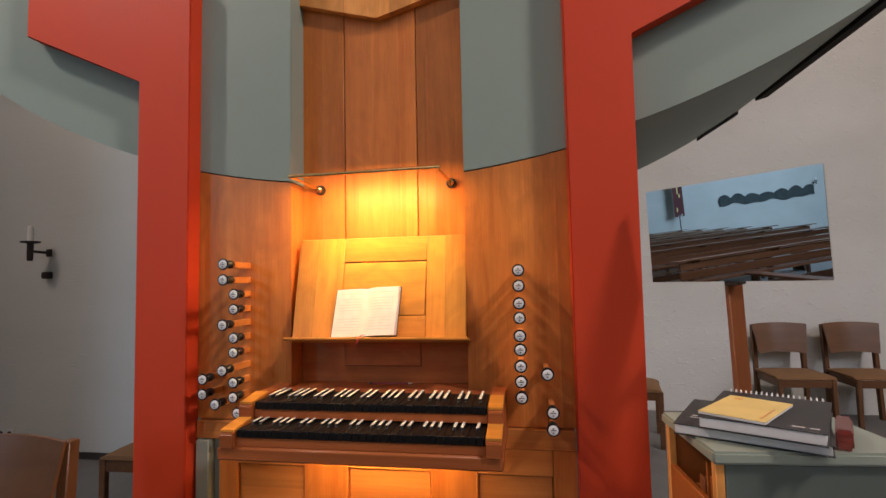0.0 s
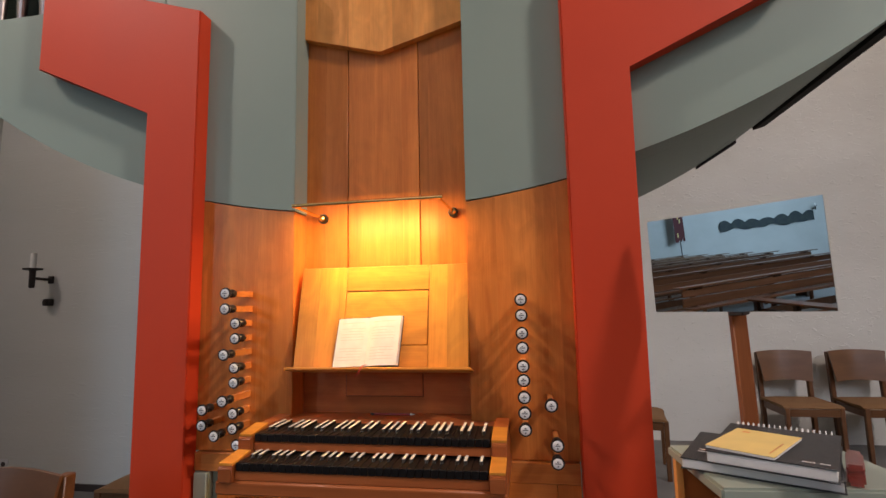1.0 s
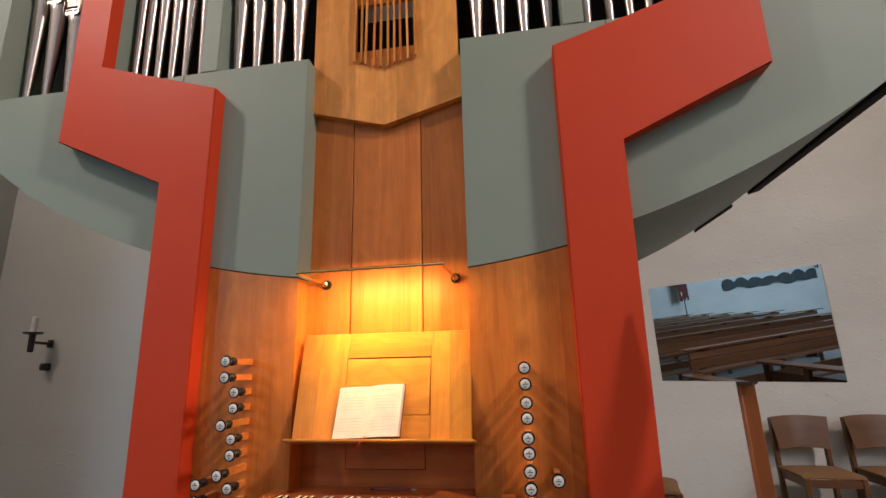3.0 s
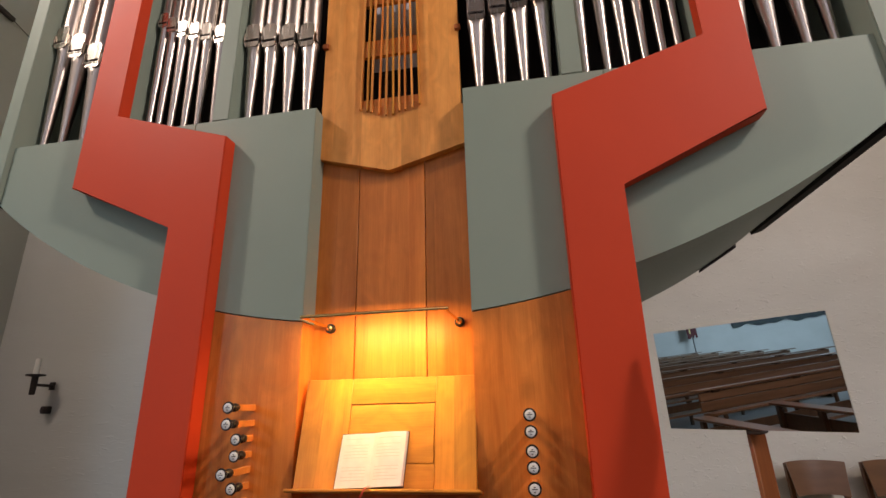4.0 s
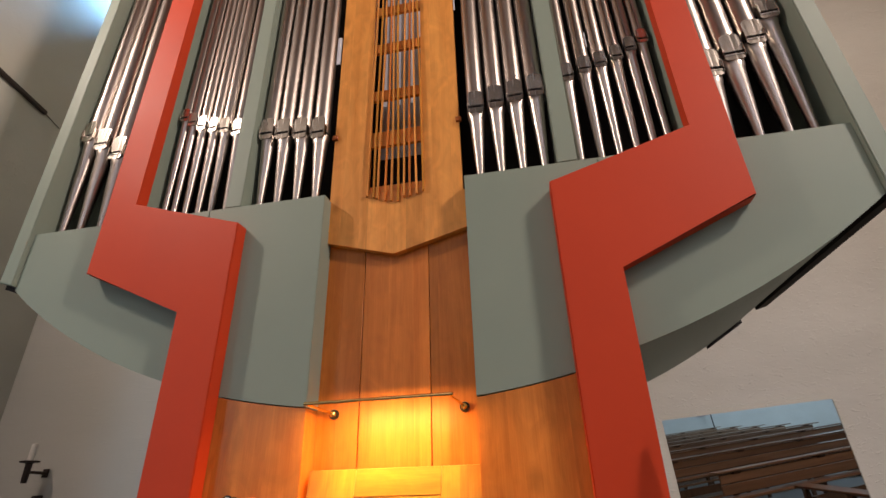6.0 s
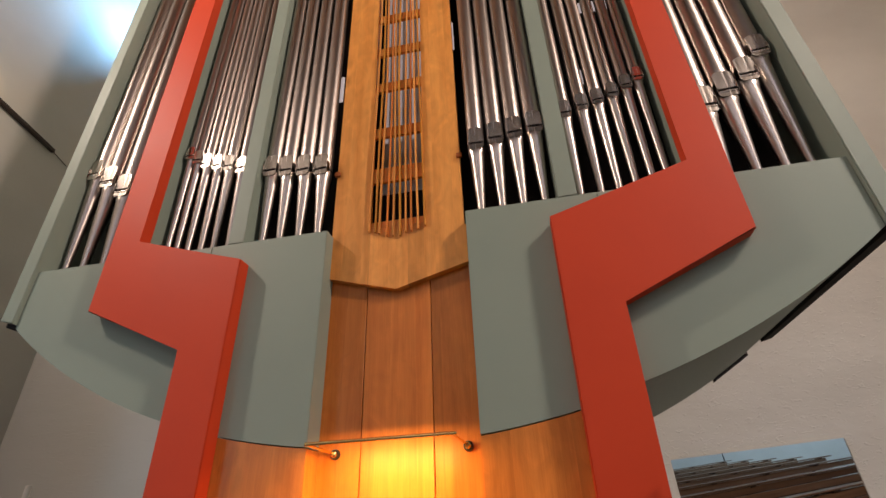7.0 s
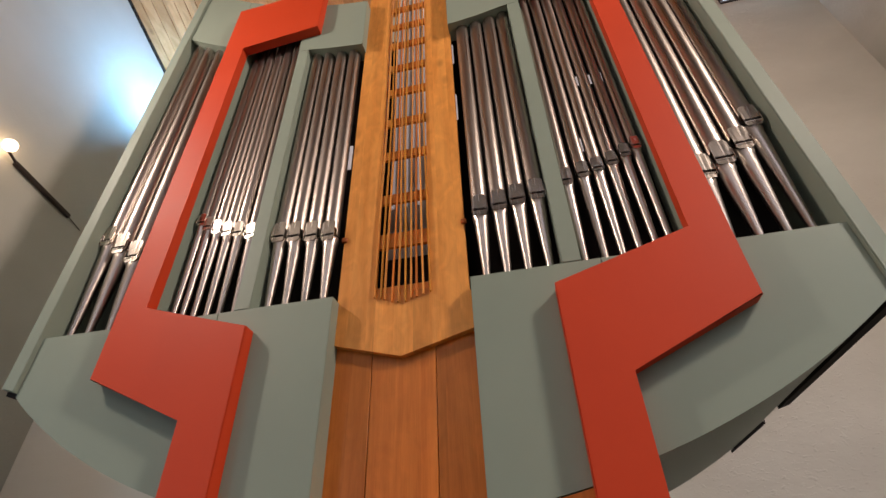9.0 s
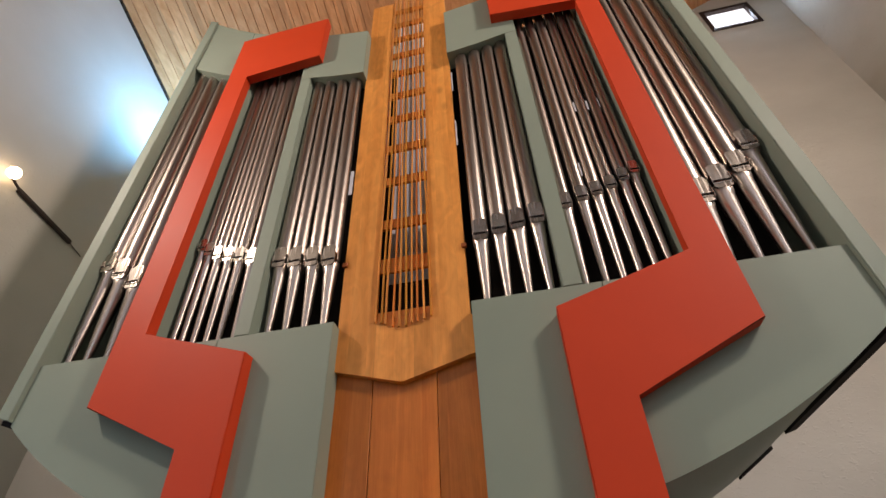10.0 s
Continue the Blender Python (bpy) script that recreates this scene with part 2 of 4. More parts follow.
SEATCLOTH = material("brown_seat_fabric", (0.22, 0.11, 0.042), 0.9, scale=40, bump=0.4, bump_scale=500, fine=0.001)
PLASTER = plaster("rough_white_plaster", (0.65, 0.64, 0.585), (0.56, 0.55, 0.50), 24.0, 0.006, (0.75, 1.0, 1.25))
PLASTER_FINE = plaster("brushed_white_plaster", (0.54, 0.532, 0.485), (0.485, 0.477, 0.43), 34.0, 0.002, (0.35, 1, 1.4))
FLOOR = material("grey_stone_floor", (0.17, 0.162, 0.15), 0.6, second=(0.125, 0.119, 0.11), scale=6, bump=0.1, bump_scale=90)
BLACK = material("black_lacquer", (0.012, 0.011, 0.011), 0.28, second=(0.02, 0.018, 0.016), scale=30)
EBONY = material("ebony", (0.006, 0.005, 0.005), 0.4, second=(0.01, 0.008, 0.007), spec=0.2, scale=40, stretch=(1, 0.1, 1))
# near-black: the dark of hollows and gaps put into colour; also plain backings
VOID = material("dark_hollow_and_backing", (0.034, 0.029, 0.028), 0.85, scale=5, spec=0.1)
# the same green with the shade on the cabinet's body put into it
SHADEGREEN = material("shaded_grey_green", (0.125, 0.155, 0.132), 0.5, scale=6, bump=0.05, bump_scale=180, fine=0.001)
PEWDARK = wood("dark_pew_wood", (0.09, 0.05, 0.028), (0.06, 0.033, 0.018), "z")
IVORY = material("bone", (0.82, 0.77, 0.66), 0.35, second=(0.76, 0.70, 0.58), scale=50)
ENAMEL = material("white_enamel", (0.82, 0.82, 0.80), 0.25, scale=60)
INK = material("dark_ink", (0.03, 0.03, 0.035), 0.6)
TIN = tin("polished_tin", (0.48, 0.435, 0.40), (0.385, 0.34, 0.305), 0.33, 0.18)
TIN_FLAT = tin("bright_tin_lips", (0.66, 0.61, 0.55), (0.54, 0.49, 0.44), 0.22, 0.03)
BRASS = material("polished_brass", (0.83, 0.60, 0.26), 0.18, 1.0, scale=20)
IRON = material("dark_iron", (0.06, 0.045, 0.04), 0.5, 0.6, scale=30)
PAPER = material("book_paper", (0.88, 0.86, 0.81), 0.85, scale=30, vary=0.03)
COVER = material("charcoal_cover", (0.028, 0.027, 0.028), 0.45, scale=80, bump=0.15, bump_scale=400)
YELLOW = material("yellow_cover", (0.84, 0.63, 0.22), 0.6, scale=12)
REDRIB = material("red_ribbon", (0.6, 0.05, 0.02), 0.6)
CANDLE = material("wax", (0.82, 0.79, 0.72), 0.5)
GREYBOARD = material("pale_grey_board", (0.55, 0.54, 0.53), 0.6, scale=3)
PENRED = material("dark_red_pencil", (0.35, 0.03, 0.03), 0.35)
BROWN = wood("red_brown_post", (0.34, 0.115, 0.04), (0.23, 0.07, 0.024), "z", stave=0.3)
ORANGE = material("orange_wood", (0.45, 0.13, 0.028), 0.45, scale=6, stretch=(1, 8, 8))
GARLAND = material("dark_tapestry", (0.03, 0.04, 0.045), 0.9, scale=6, second=(0.05, 0.06, 0.05), bump=0.5, bump_scale=20)
BANNER = material("dark_red_cloth", (0.12, 0.03, 0.03), 0.9, scale=9, bump=0.3)
CHROME = material("steel", (0.7, 0.7, 0.7), 0.2, 1.0)
MIRROR = material("mirror_silver", (0.9, 0.92, 0.93), 0.0, 1.0, second=(0.9, 0.92, 0.93))
for link in list(MIRROR.node_tree.links):
    if link.to_socket.name == "Roughness":
        MIRROR.node_tree.links.remove(link)
MIRROR.node_tree.nodes["Principled BSDF"].inputs["Roughness"].default_value = 0.0
BULB = glow("lit_globe", (1.0, 0.74, 0.44), 15)
# emission stands for daylight behind the organ, on parts that are no lamps
SLIT = glow("slit_glow", (0.95, 0.93, 0.95), 0.55)
SLOTGLOW = glow("slot_glow", (0.9, 0.9, 0.95), 0.28)
DAY = glow("daylight_pane", (0.8, 0.9, 1.0), 2.2)
REDGLASS = material("red_plastic", (0.55, 0.12, 0.09), 0.12, scale=20)
REDGLASS.node_tree.nodes["Principled BSDF"].inputs["Transmission Weight"].default_value = 0.8


# ---- mesh helpers ----
def smooth(bm, angle=40):
    for f in bm.faces:
        f.smooth = True
    for e in bm.edges:
        if len(e.link_faces) == 2 and e.calc_face_angle(0) > radians(angle):
            e.smooth = False


def part(name, bm, mat, parent=None, label="", m=None, soft=True):
    bmesh.ops.recalc_face_normals(bm, faces=bm.faces)
    if soft:
        smooth(bm)
    me = bpy.data.meshes.new(name)
    bm.to_mesh(me)
    bm.free()
    me.materials.append(mat)
    ob = new(name, me)
    if parent:
        ob.parent = parent
    if m is not None:
        ob.matrix_basis = m
    if label:
        ob["label"] = label
    return ob


def share(ob, parent, m, name=None):
    o = new(name or ob.name.split(".")[0], ob.data)
    o.parent = parent
    o.matrix_basis = m
    return o


def thing(name, m, label, category, group="", kind=""):
    return tagged(_place(new(name), m), label, category, group, kind)


def _place(ob, m):
    ob.matrix_basis = m
    ob.empty_display_size = 0.05
    return ob


def box(x0, x1, y0, y1, z0, z1, bevel=0.0, bm=None, seg=1):
    bm = bm or bmesh.new()
    g = bmesh.ops.create_cube(bm, size=1)
    for v in g["verts"]:
        v.co = Vector(((x0 + x1) / 2 + v.co.x * (x1 - x0), (y0 + y1) / 2 + v.co.y * (y1 - y0), (z0 + z1) / 2 + v.co.z * (z1 - z0)))
    if bevel:
        es = list({e for v in g["verts"] for e in v.link_edges})
        bmesh.ops.bevel(bm, geom=es, offset=bevel, segments=seg, affect="EDGES")
    return bm


def prism(pts, y0, y1, bevel=0.0, bm=None):
    """A polygon in x and z, from y0 (front) to y1."""
    bm = bm or bmesh.new()
    a = [bm.verts.new((x, y0, z)) for x, z in pts]
    b = [bm.verts.new((x, y1, z)) for x, z in pts]
    front = bm.faces.new(a)
    bm.faces.new(b[::-1])
    k = len(pts)
    for i in range(k):
        bm.faces.new((a[i], b[i], b[(i + 1) % k], a[(i + 1) % k]))
    if bevel:
        bmesh.ops.bevel(bm, geom=list(front.edges), offset=bevel, segments=2, affect="EDGES")
    return bm


def lathe(profile, seg=20, bm=None, start=0.0, m=None):
    """Profile of (radius, height), turned about z."""
    bm = bm or bmesh.new()
    rings = []
    for r, z in profile:
        ring = [bm.verts.new(((m or Matrix()) @ Vector((r * math.cos(start + 2 * math.pi * i / seg), r * math.sin(start + 2 * math.pi * i / seg), z)))) for i in range(seg)]
        rings.append(ring)
    for a, b in zip(rings, rings[1:]):
        for i in range(seg):
            bm.faces.new((a[i], a[(i + 1) % seg], b[(i + 1) % seg], b[i]))
    bm.faces.new(rings[0][::-1])
    bm.faces.new(rings[-1])
    return bm


def rod(p, q, r, seg=10, bm=None):
    p, q = Vector(p), Vector(q)
    m = Matrix.Translation(p) @ (q - p).to_track_quat("Z", "Y").to_matrix().to_4x4()
    return lathe([(r, 0), (r, (q - p).length)], seg, bm, m=m)


def mirrored(pts, side):
    return [(x * side, z) for x, z in pts]


# ---- the room ----
def arc(x):
    return 5.112 - math.sqrt(3.4 ** 2 - x * x)


def roof(x, y):
    return 9.758 + 0.468 * x - 0.398 * y


def wall(name, x0, x1, y0, y1, z0, z1, mat, label):
    ob = part(name, box(x0, x1, y0, y1, z0, z1), mat, soft=False)
    return tagged(ob, label, "wall", kind="structure")


tagged(part("floor", box(-18, 7, -14, 4, -0.2, 0), FLOOR, soft=False), "grey stone floor of the church", "floor", kind="structure")
wall("wall_back", -4.0, 0.9, 1.5, 1.75, 0, 8.3, PLASTER_FINE, "white brushed plaster wall behind the organ")
wall("wall_return", 0.9, 1.15, 1.5, 3.3, 0, 10.2, PLASTER, "white plaster return wall hidden behind the organ")


def wall_with_openings(name, axis, at, thick, a0, a1, z0, z1, holes, mat, label):
    """A wall in cells round rectangular openings (a0, a1, z0, z1)."""
    xs = sorted({a0, a1, *[h[0] for h in holes], *[h[1] for h in holes]})
    zs = sorted({z0, z1, *[h[2] for h in holes], *[h[3] for h in holes]})
    bm = bmesh.new()
    for i in range(len(xs) - 1):
        for j in range(len(zs) - 1):
            cx, cz = (xs[i] + xs[i + 1]) / 2, (zs[j] + zs[j + 1]) / 2
            if any(h[0] < cx < h[1] and h[2] < cz < h[3] for h in holes):
                continue
            lo, hi = sorted((at, at + thick))
            if axis == "y":
                box(xs[i], xs[i + 1], lo, hi, zs[j], zs[j + 1], bm=bm)
            else:
                box(lo, hi, xs[i], xs[i + 1], zs[j], zs[j + 1], bm=bm)
    bmesh.ops.remove_doubles(bm, verts=bm.verts, dist=0.0005)
    seen = {}
    for f in list(bm.faces):
        key = tuple(round(c, 3) for c in f.calc_center_median())
        seen.setdefault(key, []).append(f)
    for fs in seen.values():
        if len(fs) > 1:
            bmesh.ops.delete(bm, geom=fs, context="FACES_ONLY")
    return tagged(part(name, bm, mat, soft=False), label, "wall", kind="structure")


wall_with_openings("wall_back_right", "y", 3.3, 0.3, 1.15, 6.3, 0, 13.5, [(4.66, 5.5, 9.72, 10.42)], PLASTER, "white roughcast plaster wall with a high window")
wall_with_openings("wall_right", "x", 6.0, 0.3, -9.3, 3.3, 0, 16.5, [(-3.5, -2.7, 7.0, 7.8), (-4.0, -1.2, 3.0, 5.0)], PLASTER, "white plaster side wall with two high windows")
wall_with_openings("wall_left", "x", -3.77, -0.25, -9.0, 1.5, 0, 13.0, [(-9.0, -1.05, 0.0, 3.4), (-2.15, -1.75, 5.35, 5.9)], PLASTER_FINE,
                   "white plaster side wall with an opening to the nave")
wall_with_openings("wall_front", "y", -9.0, -0.3, -4.02, 6.3, 0, 17.0, [(-3.4, -0.7, 4.5, 8.5), (0.9, 5.5, 4.5, 8.5)], PLASTER_FINE, "white plaster wall with added openings for the fill lamps")
wall("wall_nave_end", -17.3, -17.0, -13.5, 1.8, 0, 9.0, PLASTER_FINE, "white plaster end wall of the nave")
wall("wall_nave_near", -4.02, -3.77, -13.5, -9.3, 0, 9.0, PLASTER_FINE, "white plaster pier between room and nave")
wall_with_openings("wall_nave_front", "y", -13.2, -0.3, -17.0, -4.02, 0, 9.0, [(-11.3, -6.7, 3.4, 6.6)], PLASTER_FINE, "white plaster wall of the nave with a wide window")
tagged(part("ceiling_nave", box(-17.3, -3.8, -13.5, 1.8, 9.0, 9.1), PLASTER_FINE, soft=False), "plain white ceiling of the nave", "ceiling", kind="structure")
wall("wall_nave_side", -17.0, -4.02, 1.5, 1.8, 0, 9.0, PLASTER_FINE, "white plaster side wall of the nave")


def ceiling():
    """Boards running front to back under the sloping roof, with open joints."""
    bm = bmesh.new()
    x, w = -4.02, 0.115
    while x < 6.6:
        for a, b, drop, up in ((x + 0.005, x + w - 0.005, 0.0, 0.05), (x - 0.005, x + 0.005, -0.022, 0.05)):
            vs = [bm.verts.new((px, py, roof(px, py) - drop + dz)) for py in (-9.4, 3.7) for px, dz in ((a, 0), (b, 0), (b, up), (a, up))]
            for q in ((0, 1, 2, 3), (7, 6, 5, 4), (0, 4, 5, 1), (1, 5, 6, 2), (2, 6, 7, 3), (3, 7, 4, 0)):
                bm.faces.new([vs[i] for i in q])
        x += w
    return tagged(part("ceiling", bm, PINE, soft=False), "sloping ceiling of knotty pine boards", "ceiling", kind="structure")


ceiling()
tagged(part("trim", prism([(-3.775, 0), (-3.752, 0), (-3.752, 0.04), (-3.775, 0.04)], -9, 1.5), BLACK, soft=False), "black moulding between side wall and boarded ceiling", "trim", kind="structure")
tr = bpy.data.objects["trim"]
for v in tr.data.vertices:
    v.co.z += roof(v.co.x, v.co.y) - 0.06


def window(name, m, w, h, label):
    """Frame and pane in the plane x, z; the pane looks along -y."""
    t = thing(name, m, label, "window", kind="structure")
    for n_, b in (("window_frame", (-w / 2, -w / 2 + 0.07, -0.08, 0.05, 0, h)), ("window_frame", (w / 2 - 0.07, w / 2, -0.08, 0.05, 0, h)),
                  ("window_frame", (-w / 2 + 0.07, w / 2 - 0.07, -0.08, 0.05, 0, 0.07)), ("window_frame", (-w / 2 + 0.07, w / 2 - 0.07, -0.08, 0.05, h - 0.07, h))):
        part(n_, box(*b, bevel=0.006), IRON, t)
    part("pane", box(-w / 2 + 0.07, w / 2 - 0.07, 0.0, 0.012, 0.07, h - 0.07), DAY, t, "bright daylit pane", soft=False)
    return t


window("window_1", pose(5.08, 3.36, 9.72), 0.84, 0.70, "small dark-framed window high under the ceiling")


# ---- the organ ----
organ = thing("pipe_organ", pose(0, 0, 0), "tall pipe organ with grey-green case and red frames", "pipe organ")


def case_half(s):
    inner = 0.345 if s < 0 else 0.368
    side = 2.085 if s < 0 else 2.045  # inner face of the side board
    # lower shield panel with the round lower edge
    xs = [inner + (0.99 - inner) * i / 14 for i in range(15)]
    pts = [(x, arc(x)) for x in xs] + [(0.99, 2.765), (inner, 2.765)]
    part("lower_panel", prism(mirrored(pts, s), 0.012, 0.2, 0.003), GREEN, organ, "grey-green panel with a curved lower edge")
    xs = [0.992 + (side - 0.002 - 0.992) * i / 20 for i in range(21)]
    rise = 0.016 if s > 0 else 0.0
    pts = [(x, arc(x) + rise) for x in xs] + [(side - 0.002, 2.765), (0.992, 2.765)]
    part("wing_panel", prism(mirrored(pts, s), 0.012, 0.2, 0.003), GREEN, organ, "grey-green wing with a curved underside")
    # belly behind the wing
    for name, y0, y1, front, back in (("belly_board", 0.202, 1.46, (0.992, side - 0.007), (0.992, 1.66)), ("belly_edge", 0.202, 1.46, (side - 0.004, side + 0.001), (1.672, side + 0.001))):
        bm = bmesh.new()
        rows = []
        for y, (a, b) in ((y0, front), (y1, back)):
            for lift in (rise, 0.03 + rise):
                rows.append([bm.verts.new((s * (a + (b - a) * i / 16), y, arc(a + (b - a) * i / 16) + lift)) for i in range(17)])
        f0, f1, b0, b1 = rows
        for i in range(16):
            bm.faces.new((f0[i], f0[i + 1], b0[i + 1], b0[i]))
            bm.faces.new((f1[i], b1[i], b1[i + 1], f1[i + 1]))
            bm.faces.new((f0[i], f1[i], f1[i + 1], f0[i + 1]))
            bm.faces.new((b0[i], b0[i + 1], b1[i + 1], b1[i]))
        bm.faces.new((f0[0], b0[0], b1[0], f1[0]))
        bm.faces.new((f0[16], f1[16], b1[16], b0[16]))
        part(name, bm, GREEN, organ, "curved grey-green underside of the case")
    # near-black lining makes the open seam between the belly boards dark
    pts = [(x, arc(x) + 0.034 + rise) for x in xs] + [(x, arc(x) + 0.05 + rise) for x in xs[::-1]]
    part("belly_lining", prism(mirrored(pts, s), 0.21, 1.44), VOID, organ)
    lean = 0.0 if s < 0 else 0.035
    # side board, forward of the wing, with a dark lower edge
    pts = [(side, arc(side) + 0.02), (side + 0.088, arc(side) + 0.045), (side + 0.088 - lean, 6.78), (side - lean, 6.72)]
    part("side_board", prism(mirrored(pts, s), -0.012, 1.48, 0.004), GREEN, organ, "tall grey-green side board")
    # shade of the hollow underside put in as near-black strips
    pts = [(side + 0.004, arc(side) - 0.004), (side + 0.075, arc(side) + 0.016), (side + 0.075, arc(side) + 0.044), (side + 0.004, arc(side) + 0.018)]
    part("shadow_strip", prism(mirrored(pts, s), 0.02, 1.44), VOID, organ, "near-black strip standing for the dark hollow under the side board")
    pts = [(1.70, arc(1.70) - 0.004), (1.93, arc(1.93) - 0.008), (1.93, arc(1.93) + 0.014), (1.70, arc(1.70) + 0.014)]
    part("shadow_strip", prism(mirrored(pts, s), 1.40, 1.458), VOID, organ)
    # mullion, and the slim return beside the red upright
    part("mullion", prism(mirrored([(0.815, 2.767), (0.905, 2.767), (0.905, 5.62), (0.815, 5.62)], s), 0.012, 0.16, 0.003), GREEN, organ)
    part("mullion", prism(mirrored([(1.40, 2.767), (1.56, 2.767), (1.56, 5.62), (1.40, 5.62)], s), 0.012, 0.16, 0.003), GREEN, organ)
    # head panels
    zb = lambda x: 5.07 + 0.176 * x * x
    zt = lambda x: 5.74 + 0.222 * x * x
    for a, b, lift in ((0.345, 0.905, 0), (0.907, 1.565, 0.3), (1.567, side - 0.002, 0)):
        xs = [a + (b - a) * i / 10 for i in range(11)]
        low = [(x, zb(x) + (lift if x < 1.45 else 0) if a != 0.345 or x < 0.8149 else zb(0.8149)) for x in xs]
        pts = low + [(x, zt(x)) for x in xs[::-1]]
        part("head_panel", prism(mirrored(pts, s), 0.010, 0.16, 0.003), GREEN, organ, "grey-green head panel over the pipes")
    # dark inside, put into the near-black colour of the boards
    part("inner_board", prism(mirrored([(0.36, 2.6), (side - 0.002, 2.6), (side - 0.002, 6.4), (0.36, 5.7)], s), 0.42, 0.45), VOID, organ, "near-black board standing for the dark inside behind the pipes")
    part("toe_board", prism(mirrored([(0.36, 2.70), (2.06, 2.70), (2.06, 2.74), (0.36, 2.74)], s), 0.2, 0.42), VOID, organ)
    edge = 1.566 if s < 0 else 1.552
    # red frame, lower post with arm, upright and hook
    pts = [(0.755, 0.0), (0.988, 0.0), (0.988, 2.18), (edge, 2.434), (edge - (0.008 if s > 0 else 0), 5.98), (0.73, 6.03), (0.73, 5.38), (1.39, 5.31), (1.39, 2.812), (0.757, 2.62)]
    part("red_frame", prism(mirrored(pts, s), -0.065, 0.010, 0.004), RED, organ, "matt orange-red stepped frame")


case_half(-1)
case_half(1)
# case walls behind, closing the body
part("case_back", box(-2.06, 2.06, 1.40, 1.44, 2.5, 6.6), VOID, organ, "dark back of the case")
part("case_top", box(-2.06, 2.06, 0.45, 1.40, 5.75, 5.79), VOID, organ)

# lower body behind the console
part("lower_body", box(-0.955, 0.955, 0.206, 1.44, 0.0, 1.69), GREEN, organ, "plain grey-green lower case")

# middle planks and the proud panel with its pointed lower edge
for a, b in ((-0.40, -0.158), (-0.154, 0.160), (0.164, 0.40)):
    part("plank", box(a, b, 0.128, 0.16, 0.86, 2.75, 0.002), PLANK, organ, "reddish solid wood plank")
part("plank_backing", box(-0.42, 0.42, 0.161, 0.2, 0.84, 2.75), VOID, organ)


def centre_panel():
    """Golden panel with a slot; boards either side of the slot, a pointed foot below."""
    vee = lambda x: 2.429 + abs(x) * 0.279
    part("prow_foot", prism([(-0.148, vee(0.148)), (0.0, 2.429), (0.142, vee(0.142)), (0.142, 2.785), (-0.148, 2.785)], 0.092, 0.1265), CEDAR, organ, "golden wood panel with a pointed lower edge")
    for a, b in ((-0.352, -0.148), (0.142, 0.348)):
        low = [(a, vee(a)), (b, vee(b))] if a < 0 else [(a, vee(a)), (0.366, vee(0.366)), (0.366, 2.74), (b, 2.74)]
        part("prow_board", prism(low + [(b, 6.36), (a, 6.36)], 0.092, 0.1265), CEDAR, organ, "long golden board beside the slot")
    for i in range(11):
        z = [3.09, 3.42, 3.80, 4.13, 4.47, 4.77, 5.085, 5.365, 5.64, 5.90, 6.16][i]
        part("cross_bar", box(-0.147, 0.141, 0.104, 0.124, z, z + (0.10 if i == 0 else 0.072), 0.001), CEDAR, organ)
    part("foot_bar", box(-0.150, 0.144, 0.100, 0.124, 2.7855, 2.83, 0.001), CEDAR, organ, "bar at the foot of the slot")
    # tracker strips, splayed at the foot, each a little apart from true
    random.seed(5)
    for k in range(10):
        u = -1 + 2 * k / 9
        x0, x1 = u * 0.150 + random.uniform(-0.006, 0.006), u * 0.132 + random.uniform(-0.008, 0.008)
        low, high = 2.712 + 0.045 * abs(u) + random.uniform(0, 0.012), 6.40 + 0.03 * math.sin(k * 1.7)
        w, d = (0.0045, 0.012) if k % 3 else (0.0035, 0.016)
        bm = bmesh.new()
        steps = 14
        rows = []
        for q in range(steps + 1):
            f = q / steps
            z = low + (high - low) * f
            spread = x1 + (x0 - x1) * max(0.0, 1 - (z - low) / 1.1) + 0.003 * math.sin(z * 3.1 + k)
            y0 = 0.0905 - d
            rows.append([bm.verts.new((spread + a, y0 + b, z)) for a, b in ((-w, 0), (w, 0), (w, d), (-w, d))])
        for a, b in zip(rows, rows[1:]):
            for c in range(4):
                bm.faces.new((a[c], a[(c + 1) % 4], b[(c + 1) % 4], b[c]))
        bm.faces.new(rows[0][::-1])
        bm.faces.new(rows[-1])
        part("wooden_tracker", bm, (CEDAR, HONEY, CEDAR, PLANK)[k % 4], organ, "slim wooden tracker strip", soft=False)
    for a in (-0.364, 0.332):
        part("peg", box(a, a + 0.03, 0.078, 0.0975, 3.165, 3.195, 0.003), MAHOG, organ, "small wooden peg at the edge")
    # pale board and dim glowing strips imitate the daylit inside behind the slot
    part("slot_board", box(-0.16, 0.16, 0.30, 0.32, 3.15, 6.3), GREYBOARD, organ, "pale board standing for the lit inside of the slot")
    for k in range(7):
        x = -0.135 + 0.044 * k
        part("glow_slit", box(x - 0.009, x + 0.009, 0.29, 0.299, 4.0 if k % 2 else 3.55, 6.25), SLOTGLOW, organ, "dimly glowing strip standing for daylight behind the slot", soft=False)
    # near-black board stands for the unlit lower inside of the slot
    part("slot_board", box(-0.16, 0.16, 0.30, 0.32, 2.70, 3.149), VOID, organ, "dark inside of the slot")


centre_panel()


